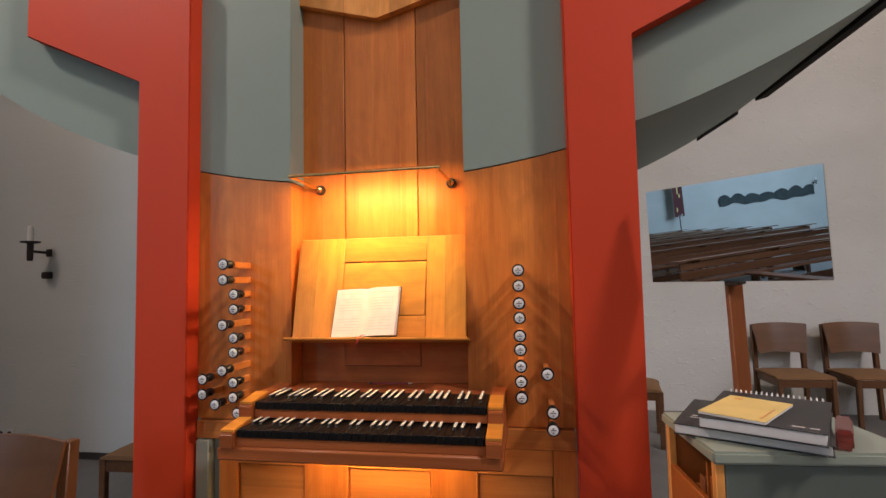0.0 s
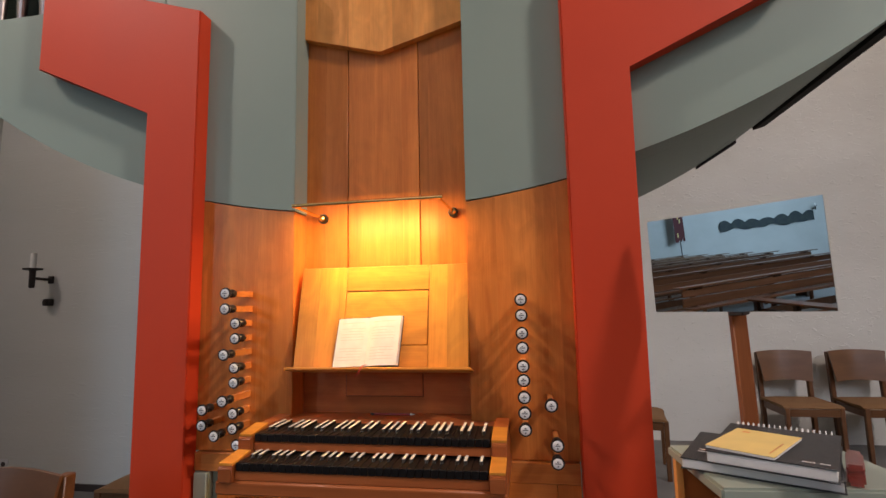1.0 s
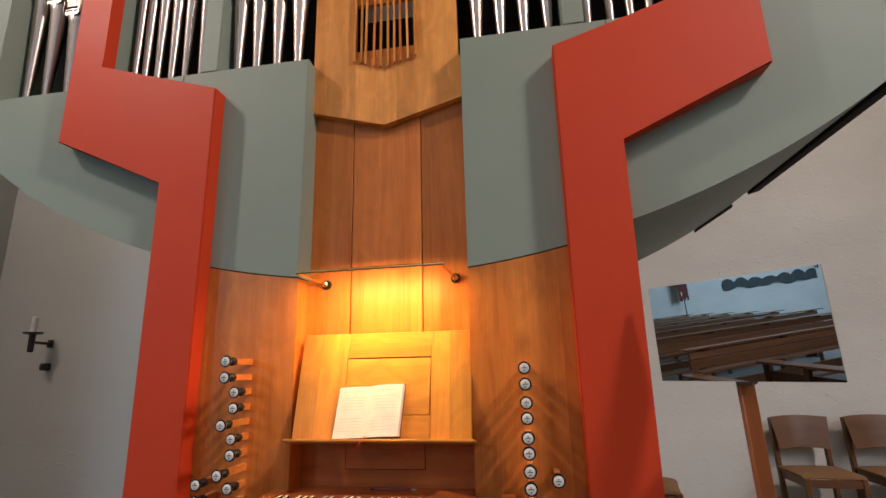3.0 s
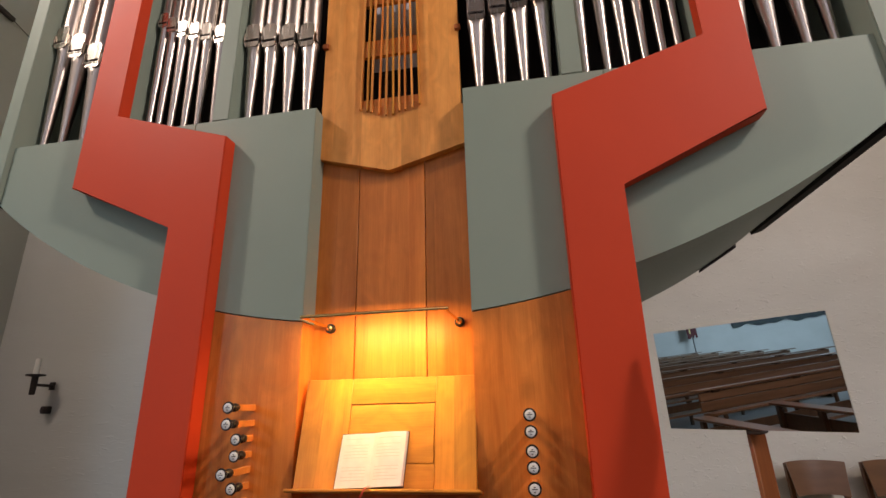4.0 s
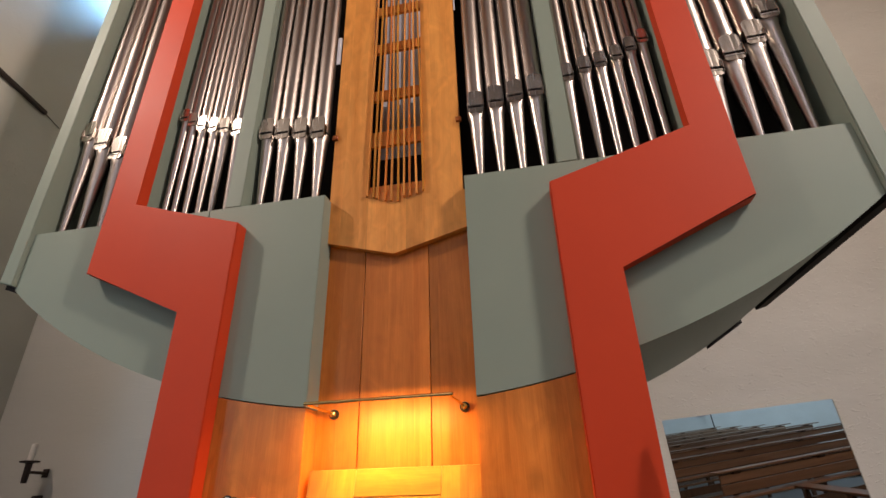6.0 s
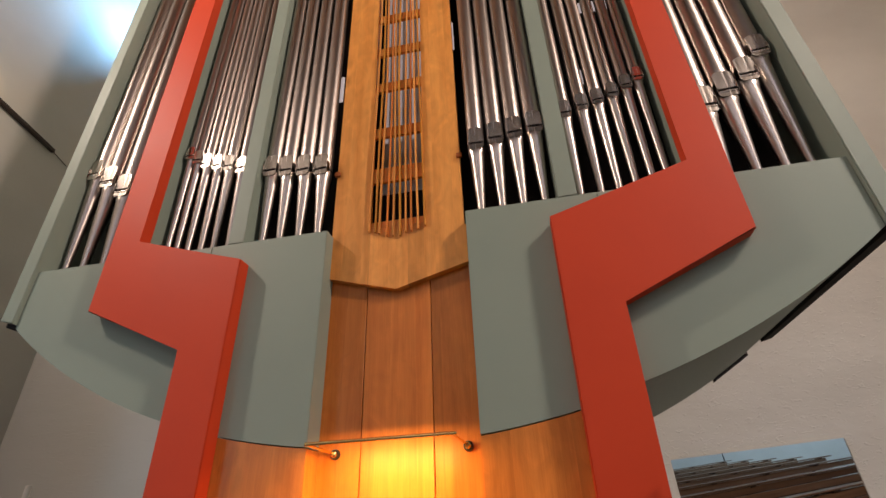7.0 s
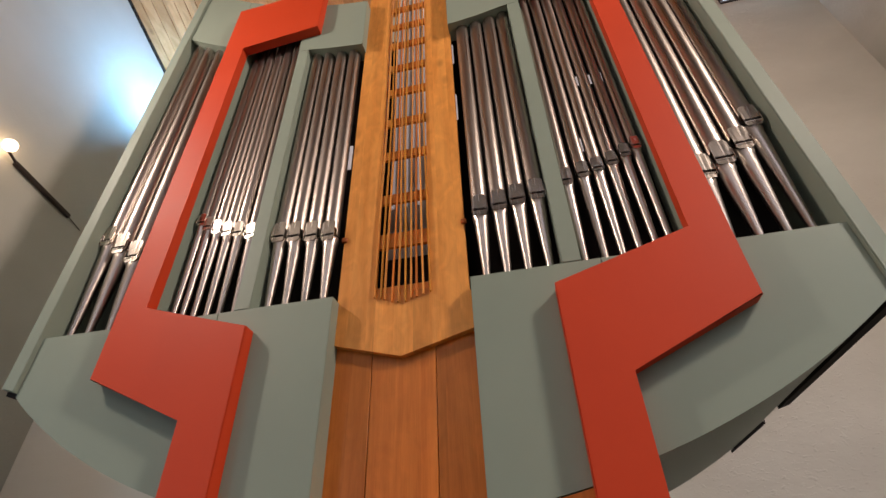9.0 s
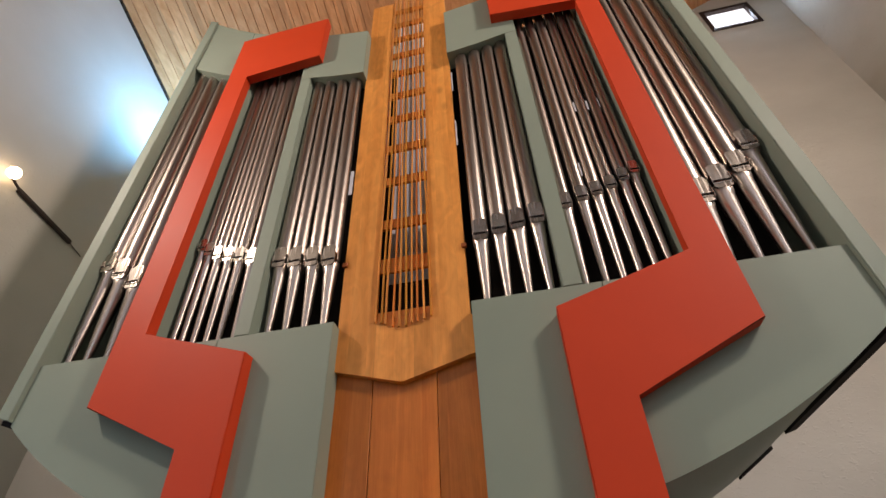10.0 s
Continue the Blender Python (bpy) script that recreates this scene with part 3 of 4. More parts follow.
def tube(profile, seg=28):
    """Rings of (radius, height, flat): turned about z, the front of each ring pressed flat at -flat."""
    bm = bmesh.new()
    rings = []
    for r, z, flat in profile:
        ring = []
        for k in range(seg):
            a = 2 * math.pi * (k + 0.5) / seg
            ring.append(bm.verts.new((r * math.cos(a), max(r * math.sin(a), -flat), z)))
        rings.append(ring)
    for a, b in zip(rings, rings[1:]):
        for k in range(seg):
            bm.faces.new((a[k], a[(k + 1) % seg], b[(k + 1) % seg], b[k]))
    bm.faces.new(rings[0][::-1])
    bm.faces.new(rings[-1])
    return bm


def pipe(x, y, r, mouth, top, foot=2.72, beard=False):
    """A front pipe: conical foot, cylindrical body, mouth with pressed-in lips, ears and a dark slot."""
    gap, lip = 0.36 * r, 2.5 * r
    turn = random.uniform(-4, 4)
    ob = part("pipe", tube([(r, gap, 0.90 * r), (r, lip, r), (r, lip + 0.02, r), (r, top - mouth, r)]), TIN, organ, "polished tin organ pipe", pose(x, y, mouth, 0, 0, turn))
    part("pipe_foot", tube([(0.0135, foot - mouth, 0.0135), (r * 0.86, -1.25 * r, r), (r * 0.99, -0.7 * r, r), (r, 0.0, 0.70 * r)]), TIN, ob)
    # near-black plug stands for the unlit opening of the mouth
    part("mouth_slot", tube([(r * 0.95, 0.0005, 0.86 * r), (r * 0.95, gap - 0.0005, 0.86 * r)]), VOID, ob, "dark mouth slot")
    w = r * 0.86
    bm = bmesh.new()
    cols = 8
    rim = [(w * (-1 + 2 * i / cols), lip * (0.80 + 0.17 * math.sqrt(max(0, 1 - (-1 + 2 * i / cols) ** 2)))) for i in range(cols + 1)]
    pts = [(-w, gap), (w, gap)] + rim[::-1]
    prism(pts, 0.0, 0.003, 0.0, bm)
    for v in bm.verts:
        v.co.y += -0.0022 - r * (0.90 + 0.10 * (v.co.z - gap) / (lip - gap))
    part("upper_lip", bm, TIN_FLAT, ob, "flattened bright upper lip", soft=False)
    bm = prism([(-w * 0.7, -0.72 * r), (w * 0.7, -0.72 * r), (w, -0.5 * r), (w, -0.0005), (-w, -0.0005), (-w, -0.5 * r)], -0.995 * r, -0.90 * r, 0.0008)
    part("lower_lip", bm, TIN_FLAT, ob, soft=False)
    for s in (-1, 1):
        part("ear", box(s * w * 1.04 - 0.0015, s * w * 1.04 + 0.0015, -r * 1.12, -r * 0.5, -r * 0.3, gap + r * 0.75, 0.0006), TIN_FLAT, ob)
    if beard:
        bm = lathe([(0.004, -w), (0.010, -w + 0.002), (0.011, 0.0), (0.010, w - 0.002), (0.004, w)], 14, m=pose(0, -r * 0.86, -0.10 * r, 0, 90, 0))
        part("beard", bm, TIN_FLAT, ob, "bright roller below the mouth")
    return ob


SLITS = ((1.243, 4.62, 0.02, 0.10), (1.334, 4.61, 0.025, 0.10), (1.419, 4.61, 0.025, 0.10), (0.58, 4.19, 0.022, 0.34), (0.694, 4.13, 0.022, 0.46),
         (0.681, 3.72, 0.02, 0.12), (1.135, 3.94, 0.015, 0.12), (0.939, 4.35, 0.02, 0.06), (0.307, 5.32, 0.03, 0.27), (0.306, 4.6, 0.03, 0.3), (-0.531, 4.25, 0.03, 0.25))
# glowing plates put in for slits of daylight between the ranks, from the windows behind
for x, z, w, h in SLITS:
    part("glow_slit", box(x - w / 2, x + w / 2, 0.405, 0.415, z - h / 2, z + h / 2), SLIT, organ, "glowing plate standing for a slit of daylight between pipes", soft=False)

# mouths rise outwards in each of the three fields
FIELDS = {1: (((0.443, 0.550, 0.656, 0.762), (0.934, 1.030, 1.115, 1.197, 1.276, 1.345), (1.613, 1.737, 1.861, 1.966)),
              (0.0, 0.080, 0.165, 0.32)),
          -1: (((0.441, 0.550, 0.660, 0.763), (0.961, 1.052, 1.131, 1.213, 1.286, 1.346), (1.632, 1.769, 1.906, 2.030)),
               (0.02, 0.095, 0.19, 0.275))}
for s, (rows, rise) in FIELDS.items():
    for i, x in enumerate(rows[0]):
        pipe(s * x, 0.098, 0.0465, 3.212 + 0.017 * i, 5.6)
    for i, x in enumerate(rows[1]):
        pipe(s * x, 0.092, 0.0375 - 0.0014 * i, 3.325 + (0.0, 0.033, 0.055, 0.085, 0.13, 0.176)[i], 6.15)
    for i, x in enumerate(rows[2]):
        pipe(s * x, 0.11, 0.0565 - 0.002 * i, 3.212 + rise[i], 6.1, beard=True)


def console():
    # cheek walls of the console, below the round edge of the green panels
    for s in (-1, 1):
        inner = 0.345 if s < 0 else 0.368
        xs = [inner + (0.80 - inner) * i / 10 for i in range(11)]
        pts = [(inner, 0.765), (0.80, 0.765)] + [(x, arc(x) - 0.005) for x in xs[::-1]]
        part("stop_panel", prism(mirrored(pts, s), 0.014, 0.15, 0.002), PEAR, organ, "warm wooden stop-jamb panel")
        part("ledge", box(*sorted((s * 0.42, s * 0.752)), -0.004, 0.15, 0.69, 0.762, 0.003), PEAR_X, organ)
    part("sill", box(-0.344, 0.367, 0.0, 0.127, 0.85, 0.900, 0.002), RECESS, organ)
    for a, b in ((0.0, 0.0),):
        part("recess_board", box(-0.343, 0.366, 0.112, 0.1275, 0.901, 1.10, 0.001), RECESS, organ, "reddish board below the music desk")
        part("inset_gap", box(-0.1565, 0.1675, 0.1095, 0.1119, 0.9665, 1.098), VOID, organ)
        part("recess_inset", box(-0.155, 0.166, 0.1075, 0.1118, 0.968, 1.098, 0.002), RECESS, organ)
    # knee panels under the keys
    part("knee_board", box(-0.66, 0.752, 0.03, 0.06, 0.0, 0.69), PEAR, organ, "panelled knee board below the keys")
    for a, b in ((-0.65, -0.57), (-0.285, -0.105), (0.219, 0.395), (0.67, 0.752)):
        part("knee_stile", box(a, b, 0.0, 0.03, 0.0, 0.69, 0.002), PEAR, organ)
    for a, b in ((-0.5695, -0.2855), (-0.1045, 0.2185), (0.3955, 0.6695)):
        part("knee_rail", box(a, b, 0.0, 0.03, 0.597, 0.69, 0.002), PEAR_X, organ)
        part("knee_panel", box(a + 0.003, b - 0.003, 0.012, 0.032, 0.1, 0.5945, 0.004), PEAR_X, organ)
    # paler green imitates the pedal lamp's light on the plinth
    part("green_plinth", box(-0.742, -0.686, -0.02, 0.029, 0.0, 0.688, 0.003), LITGREEN, organ, "plinth beside the knee board in a lit tone of the case green")
    # key desk
    part("key_bed", box(-0.40, 0.512, -0.388, 0.012, 0.752, 0.795, 0.006), MAHOG, organ, "wooden key bed with a rounded front")
    part("back_rail", box(-0.345, 0.51, -0.115, -0.005, 0.884, 0.904, 0.004), MAHOG, organ)
    for n_, yf, zf in (("lower", -0.385, 0.850), ("upper", -0.278, 0.911)):
        for a, b in ((-0.385, -0.338), (0.463, 0.51)):
            # profile along y, then turned so that its width lies along x
            side = [(yf - 0.012, zf - 0.058), (-0.01, zf - 0.058), (-0.01, zf + 0.006), (yf + 0.10, zf + 0.006), (yf - 0.006, zf - 0.008), (yf - 0.012, zf - 0.014)]
            bm = prism(side, 0.0, b - a, 0.0)
            bmesh.ops.bevel(bm, geom=list(bm.edges), offset=0.0025, segments=2, affect="EDGES")
            bm.transform(Matrix(((0, 1, 0, a), (1, 0, 0, 0), (0, 0, 1, 0), (0, 0, 0, 1))))
            part("key_cheek", bm, MAHOG, organ, "reddish wooden key cheek")
            # cap of brighter wood puts the lamplight on the cheek's top into colour
            top = [(yf - 0.006, zf - 0.0075), (yf + 0.10, zf + 0.0065), (yf + 0.10, zf + 0.0135), (yf - 0.006, zf - 0.001)]
            bm = prism(top, 0.0, b - a)
            bm.transform(Matrix(((0, 1, 0, a), (1, 0, 0, 0), (0, 0, 1, 0), (0, 0, 0, 1))))
            part("cheek_block", bm, HONEY_X, organ, "sloping cheek top in a lamplit tone")
        part("key_slip", box(-0.337, 0.462, yf + 0.004, yf + 0.018, zf - 0.0545, zf - 0.0265, 0.002), MAHOG, organ)
        kb = part("keyboard", box(-0.334, 0.459, yf + 0.02, -0.012, zf - 0.052, zf - 0.012, 0.002), BLACK, organ, "keyboard with black naturals and white sharps")
        w = 0.79 / 33
        nat = part("natural_key", box(-w / 2 + 0.0006, w / 2 - 0.0006, 0, 0.17, -0.025, 0, 0.0016), EBONY, kb, m=pose(-0.332 + w / 2, yf, zf))
        for i in range(1, 33):
            share(nat, kb, pose(-0.332 + w * (i + 0.5), yf, zf + 0.0004 * math.sin(i * 5.1)))
        bm = box(-0.0055, 0.0055, 0.052, 0.17, -0.002, 0.0088, 0.002)
        for v in bm.verts:
            if v.co.z > 0.005 and v.co.y < 0.06:
                v.co.y += 0.006
        first = part("sharp_key", bm, EBONY, kb, "ebony-cored sharp", m=pose(-0.332 + w * 1, yf, zf))
        cap = part("sharp_cap", box(-0.0048, 0.0048, 0.058, 0.17, 0.0089, 0.0108, 0.0008), IVORY, kb, "bone-white cap of a sharp key", m=pose(-0.332 + w, yf, zf))
        for i in range(2, 33):
            if i % 7 in (1, 2, 4, 5, 6):
                share(first, kb, pose(-0.332 + w * i, yf, zf))
                share(cap, kb, pose(-0.332 + w * i, yf, zf))
    return


console()


def stop_knob(x, z, out, side):
    """Square wooden stem in the panel, black turned knob, white face with two lines of lettering."""
    y = 0.013 - out
    k = part("stop_knob", lathe([(0.008, -0.062), (0.014, -0.058), (0.0165, -0.048), (0.0155, -0.036), (0.009, -0.027), (0.0105, -0.018), (0.0195, -0.010), (0.0225, -0.003), (0.0215, 0.0)], 24),
             BLACK, organ, "black turned stop knob with a white face", pose(x, y, z, 90, 0, 0))
    part("knob_face", lathe([(0.0165, -0.001), (0.0165, 0.0016), (0.0155, 0.0022)], 24), ENAMEL, k, "white enamel face")
    for dz, w, h in ((0.006, 0.003, 0.002), (0.0005, 0.009, 0.0016), (-0.008, 0.0025, 0.0028)):
        part("lettering", box(-w, w, dz - h / 2 - 0.001, dz + h / 2, 0.0022, 0.0027), INK, k, soft=False)
    part("stem", box(-0.0095, 0.0095, -0.013, 0.011, -(out + 0.02), -0.06, 0.001), PEAR_X, k, "square pear-wood stem")
    return k


left_long = {0, 1, 4, 7}
for i, z in enumerate((1.389, 1.330, 1.275, 1.219, 1.160, 1.112, 1.058, 0.991, 0.948, 0.894, 0.837)):
    o = 0.175 if i in left_long else 0.105
    # knobs share one upright row of holes
    eye_x, eye_y, eye_z = 0.591, -1.844, 1.31
    f = (0.013 - o - eye_y) / (-0.16 - eye_y)
    stop_knob(-0.5335 + (0.018 if i == 10 else 0), eye_z + (z - eye_z) * f, o, -1)
for x, z in ((-0.627, 0.958), (-0.629, 0.902), (-0.575, 0.866)):
    stop_knob(-0.653 if x < -0.6 else -0.600, 1.31 + (z - 1.31) * 1.03, 0.12, -1)
for i, z in enumerate((1.340, 1.287, 1.227, 1.178, 1.115, 1.068, 1.012, 0.960, 0.906)):
    stop_knob(0.567, 1.31 + (z - 1.31) * (1.035 if i < 4 else 1.0), 0.11 if i < 4 else 0.15, 1)
for x, z in ((0.653, 0.988), (0.667, 0.861), (0.666, 0.805)):
    stop_knob(x + 0.002, 1.31 + (z - 1.31) * 1.0, 0.16, 1)


def music_desk():
    """Framed board leaning back in the recess, on a narrow ledge."""
    d = part("music_desk", box(-0.318, 0.368, 0.006, 0.024, 0.0, 0.402, 0.002), HONEY, organ, "leaning music desk of framed wood", pose(0.0, -0.030, 1.094, -12.0, 0, 0))
    for a, b in ((-0.318, -0.125), (0.215, 0.368)):
        part("desk_stile", box(a, b, -0.006, 0.005, 0.0, 0.402, 0.0015), HONEY, d)
    part("desk_rail", box(-0.1245, 0.2145, -0.006, 0.005, 0.302, 0.402, 0.0015), HONEY_X, d)
    part("desk_rail", box(-0.1245, 0.2145, -0.006, 0.005, 0.0, 0.085, 0.0015), HONEY_X, d)
    part("desk_panel", box(-0.121, 0.211, -0.004, 0.005, 0.088, 0.299, 0.002), HONEY_X, d)
    part("desk_ledge", box(-0.325, 0.385, -0.068, 0.03, -0.012, -0.0005, 0.004), HONEY_X, d, "thin ledge of the music desk")
    return d


music_desk()


# ---- lamp, book and pencil on the console ----
def music_lamp():
    t = thing("music_lamp", pose(0, 0, 1.722), "slim brass tube lamp lit over the music desk", "lamp")
    part("tube", rod((-0.295, -0.105, 0.0), (0.297, -0.105, 0.004), 0.0075, 16), BRASS, t, "brass lamp tube")
    for x in (-0.264, 0.304):
        e = -0.29 if x < 0 else 0.285
        part("arm", rod((e, -0.105, 0.0), (x, 0.118, -0.012), 0.005, 10), BRASS, t)
        part("mount", lathe([(0.021, -0.018), (0.021, -0.005), (0.018, 0.0)], 24, m=pose(x, 0.110, -0.014, 90, 0, 0)), BLACK, t, "round black wall mount")
        part("boss", lathe([(0.014, 0.001), (0.013, 0.012), (0.006, 0.018)], 20, m=pose(x, 0.110, -0.014, 90, 0, 0)), BRASS, t)


music_lamp()


def open_book():
    """Thick hymn book lying open against the desk."""
    t = thing("open_book", pose(-0.026, -0.040, 1.099, -12.5, 0, 1.0), "open white-paged hymn book on the music desk", "book")
    for s, thick in ((-1, 0.012), (1, 0.026)):
        bm = bmesh.new()
        cols = 10
        rows = []
        for j in (0, 1):
            for i in range(cols + 1):
                u = i / cols
                d = thick * (0.25 + 0.95 * math.sin(min(u * 1.9, 1.0) * math.pi / 2)) - 0.008 * u * u
                rows.append((s * 0.126 * u, -d, 0.004 + j * 0.184))
        top = [bm.verts.new(p) for p in rows]
        bot = [bm.verts.new((p[0] * (1.02 if s > 0 else 1.0), 0.0, p[2])) for p in rows]
        k = cols + 1
        for i in range(cols):
            bm.faces.new((top[i], top[i + 1], top[k + i + 1], top[k + i]))
            bm.faces.new((bot[i], bot[k + i], bot[k + i + 1], bot[i + 1]))
            bm.faces.new((top[i], bot[i], bot[i + 1], top[i + 1]))
            bm.faces.new((top[k + i], top[k + i + 1], bot[k + i + 1], bot[k + i]))
        bm.faces.new((top[0], top[k], bot[k], bot[0]))
        bm.faces.new((top[cols], bot[cols], bot[k + cols], top[k + cols]))
        pages = part("page_block", bm, PAPER, t, "curved block of white pages")
        ink = bpy.data.materials.get("faint_print") or material("faint_print", (0.72, 0.69, 0.63), 0.9)
        for r in range(14):
            z = 0.168 - r * 0.0108
            if r in (1, 7, 8):
                continue
            u1 = 0.86 - (0.25 if r % 4 == 3 else 0.0)
            bm = bmesh.new()
            rows = []
            for i in range(9):
                u = 0.14 + (u1 - 0.14) * i / 8
                d = thick * (0.25 + 0.95 * math.sin(min(u * 1.9, 1.0) * math.pi / 2)) - 0.008 * u * u + 0.0004
                rows.append([bm.verts.new((s * 0.126 * u, -d, z + dz)) for dz in (0.0, 0.0021)])
            for a, b in zip(rows, rows[1:]):
                bm.faces.new((a[0], b[0], b[1], a[1]))
            part("text_line", bm, ink, pages, soft=False)
        part("cover", box(*sorted((s * 0.002, s * 0.131)), 0.0012, 0.004, 0.0, 0.192, 0.001), COVER, t, "dark book cover")
    bm = bmesh.new()
    pts = [(0.016, -0.03, 0.006), (0.014, -0.07, 0.0), (0.008, -0.082, -0.016), (0.002, -0.081, -0.03), (-0.010, -0.078, -0.04)]
    vs = [(bm.verts.new((x - 0.004, y, z)), bm.verts.new((x + 0.004, y, z + 0.003)), bm.verts.new((x + 0.004, y + 0.001, z + 0.003)), bm.verts.new((x - 0.004, y + 0.001, z))) for x, y, z in pts]
    for a, b in zip(vs, vs[1:]):
        for i in range(4):
            bm.faces.new((a[i], a[(i + 1) % 4], b[(i + 1) % 4], b[i]))
    part("ribbon", bm, REDRIB, t, "red marker ribbon")
    # the book leans over a little
    for o in t.children_recursive:
        if o.name.split(".")[0] != "ribbon":
            for v in o.data.vertices:
                v.co.x += 0.075 * v.co.z
                v.co.z += 0.03 * v.co.x


open_book()
pen = thing("pencil", pose(0.06, 0.075, 0.9045), "dark red pencil lying on the wooden sill", "pencil")
part("barrel", rod((-0.085, 0, 0), (0.06, 0.004, 0), 0.0042, 8), PENRED, pen)
part("tip", lathe([(0.0042, 0), (0.001, 0.018)], 8, m=Matrix.Translation((0.06, 0.004, 0)) @ pose(0, 0, 0, 0, 90, 0)), IVORY, pen)
part("end_cap", rod((-0.1, -0.0005, 0), (-0.085, 0, 0), 0.0044, 8), IRON, pen)


# ---- mirror, cabinet and books beside the organ ----
def mirror_stand():
    t = thing("mirror_stand", pose(1.212, -0.205, 0), "square mirror on a brown wooden post", "mirror")
    bm = box(-0.021, 0.021, -0.015, 0.015, 0.0, 1.30, 0.003)
    for v in bm.verts:
        v.co.x += 0.012 + 0.028 * (1.28 - v.co.z)
    part("post", bm, BROWN, t, "brown wooden post")
    part("foot", box(-0.12, 0.20, -0.016, 0.16, 0.0, 0.03, 0.005), BROWN, t)
    # the pane turns towards the bench and leans a little forward
    m = pose(-0.015, -0.0595, 1.290) @ pose(0, 0, 0, 0, 0, -43) @ pose(0, 0, 0, MIRROR_TILT, 0, 0)
    part("mirror_pane", box(-0.2453, 0.2453, -0.004, 0.0, 0.0, 0.304), MIRROR, t, "unframed mirror pane", m, soft=False)
    part("backing_board", box(-0.243, 0.243, 0.0005, 0.010, 0.002, 0.302), VOID, t, m=m)
    part("clip", box(-0.02, 0.02, -0.002, 0.05, -0.012, -0.001, 0.002), IRON, t, m=m)


MIRROR_TILT = 3.5
mirror_stand()


def cabinet():
    t = thing("cabinet", pose(1.008, -0.597, 0, 0, 0, 4), "small grey-green cabinet with an open side shelf", "cabinet")
    w, d, h = 0.46, 0.35, 0.90
    # lit tone on the top, shaded tone on front and side
    part("top", box(0, w, 0, d, h - 0.03, h, 0.006, seg=2), LITGREEN, t, "top in a lit tone of the grey-green")
    part("front_panel", box(0.03, w - 0.02, 0.012, 0.03, 0.0, h - 0.032, 0.002), SHADEGREEN, t)
    part("front_frame", box(0.10, w - 0.06, 0.006, 0.0118, 0.1, 0.755, 0.003), SHADEGREEN, t, "framed field of the front")
    part("side_panel", box(w - 0.02, w, 0.012, d - 0.01, 0.0, h - 0.032, 0.002), SHADEGREEN, t)
    part("back_panel", box(0.012, w - 0.02, d - 0.03, d - 0.012, 0.0, h - 0.032), ORANGE, t)
    part("stile", box(0.008, 0.0285, 0.012, 0.035, 0.0, h - 0.032, 0.002), CEDAR, t)
    part("stile", box(0.008, 0.0285, d - 0.035, d - 0.012, 0.0, h - 0.032, 0.002), CEDAR, t)
    part("shelf", box(0.03, w - 0.02, 0.031, d - 0.031, 0.44, 0.46), ORANGE, t)
    part("side_rail", box(0.008, 0.026, 0.036, d - 0.036, 0.66, 0.76, 0.003), ORANGE, t, "orange wooden side rail")
    part("divider", box(0.05, 0.30, 0.16, 0.17, 0.461, 0.82), ORANGE, t)


cabinet()


def stuff_in_cabinet():
    for x, y, z0, w, d, h, mat, lab in ((0.05, 0.05, 0.461, 0.16, 0.10, 0.33, ORANGE, "orange folder standing in the cabinet"),
                                        (0.05, 0.185, 0.461, 0.17, 0.03, 0.31, BROWN, "brown box standing in the cabinet"),
                                        (0.05, 0.222, 0.461, 0.15, 0.05, 0.27, COVER, "dark folder standing in the cabinet")):
        t = thing("folder", pose(1.008, -0.597, 0, 0, 0, 4) @ pose(x, y, z0), lab, "folder", "folders in the cabinet")
        part("spine", box(0, 0.006, 0, d, 0, h, 0.002), mat, t)
        part("leaves", box(0.0065, w, 0.004, d - 0.004, 0.004, h - 0.006), ORANGE, t)


stuff_in_cabinet()


def bound_book(name, m, w, d, h, label, spiral=False):
    t = thing(name, m, label, "book", "books on the cabinet")
    part("page_block", box(-w / 2 + 0.003, w / 2 - 0.004, -d / 2 + 0.004, d / 2 - 0.004, 0.003, h - 0.003, 0.001), PAPER, t, "white page block")
    part("cover", box(-w / 2, w / 2, -d / 2, d / 2, h - 0.0028, h, 0.0008), COVER, t, "charcoal cover")
    part("back_cover", box(-w / 2, w / 2, -d / 2, d / 2, 0, 0.0028, 0.0008), COVER, t)
    if spiral:
        for i in range(18):
            x = -w / 2 + 0.02 + (w - 0.04) * i / 17
            bm = bmesh.new()
            prev = None
            for k in range(13):
                a = 2 * math.pi * k / 12
                c = Vector((x + 0.001 * k / 12, d / 2 + 0.001 + 0.010 * math.cos(a), h / 2 + (h / 2 + 0.006) * math.sin(a)))
                ring = [bm.verts.new(c + Vector((0.0022 * math.cos(b), 0.0022 * math.sin(b) * math.cos(a), 0.0022 * math.sin(b) * math.sin(a)))) for b in (0, 1.57, 3.14, 4.71)]
                if prev:
                    for j in range(4):
                        bm.faces.new((prev[j], prev[(j + 1) % 4], ring[(j + 1) % 4], ring[j]))
                prev = ring
            part("spiral_ring", bm, ENAMEL, t, "white wire ring")
    return t


low_book = bound_book("music_book", pose(1.174, -0.406, 0.9005, 0, 0, -27), 0.33, 0.30, 0.028, "thick dark music book lying on the cabinet")
for x, y, w in ((-0.12, -0.05, 0.016), (-0.115, -0.07, 0.022)):
    part("cover_print", box(x - w, x + w, y - 0.004, y + 0.004, 0.0282, 0.0286), GREYBOARD, low_book, soft=False)
top_book = bound_book("spiral_book", pose(1.202, -0.427, 0.9295, 0, 0, -30), 0.258, 0.34, 0.030, "dark spiral-bound music book with white rings", True)
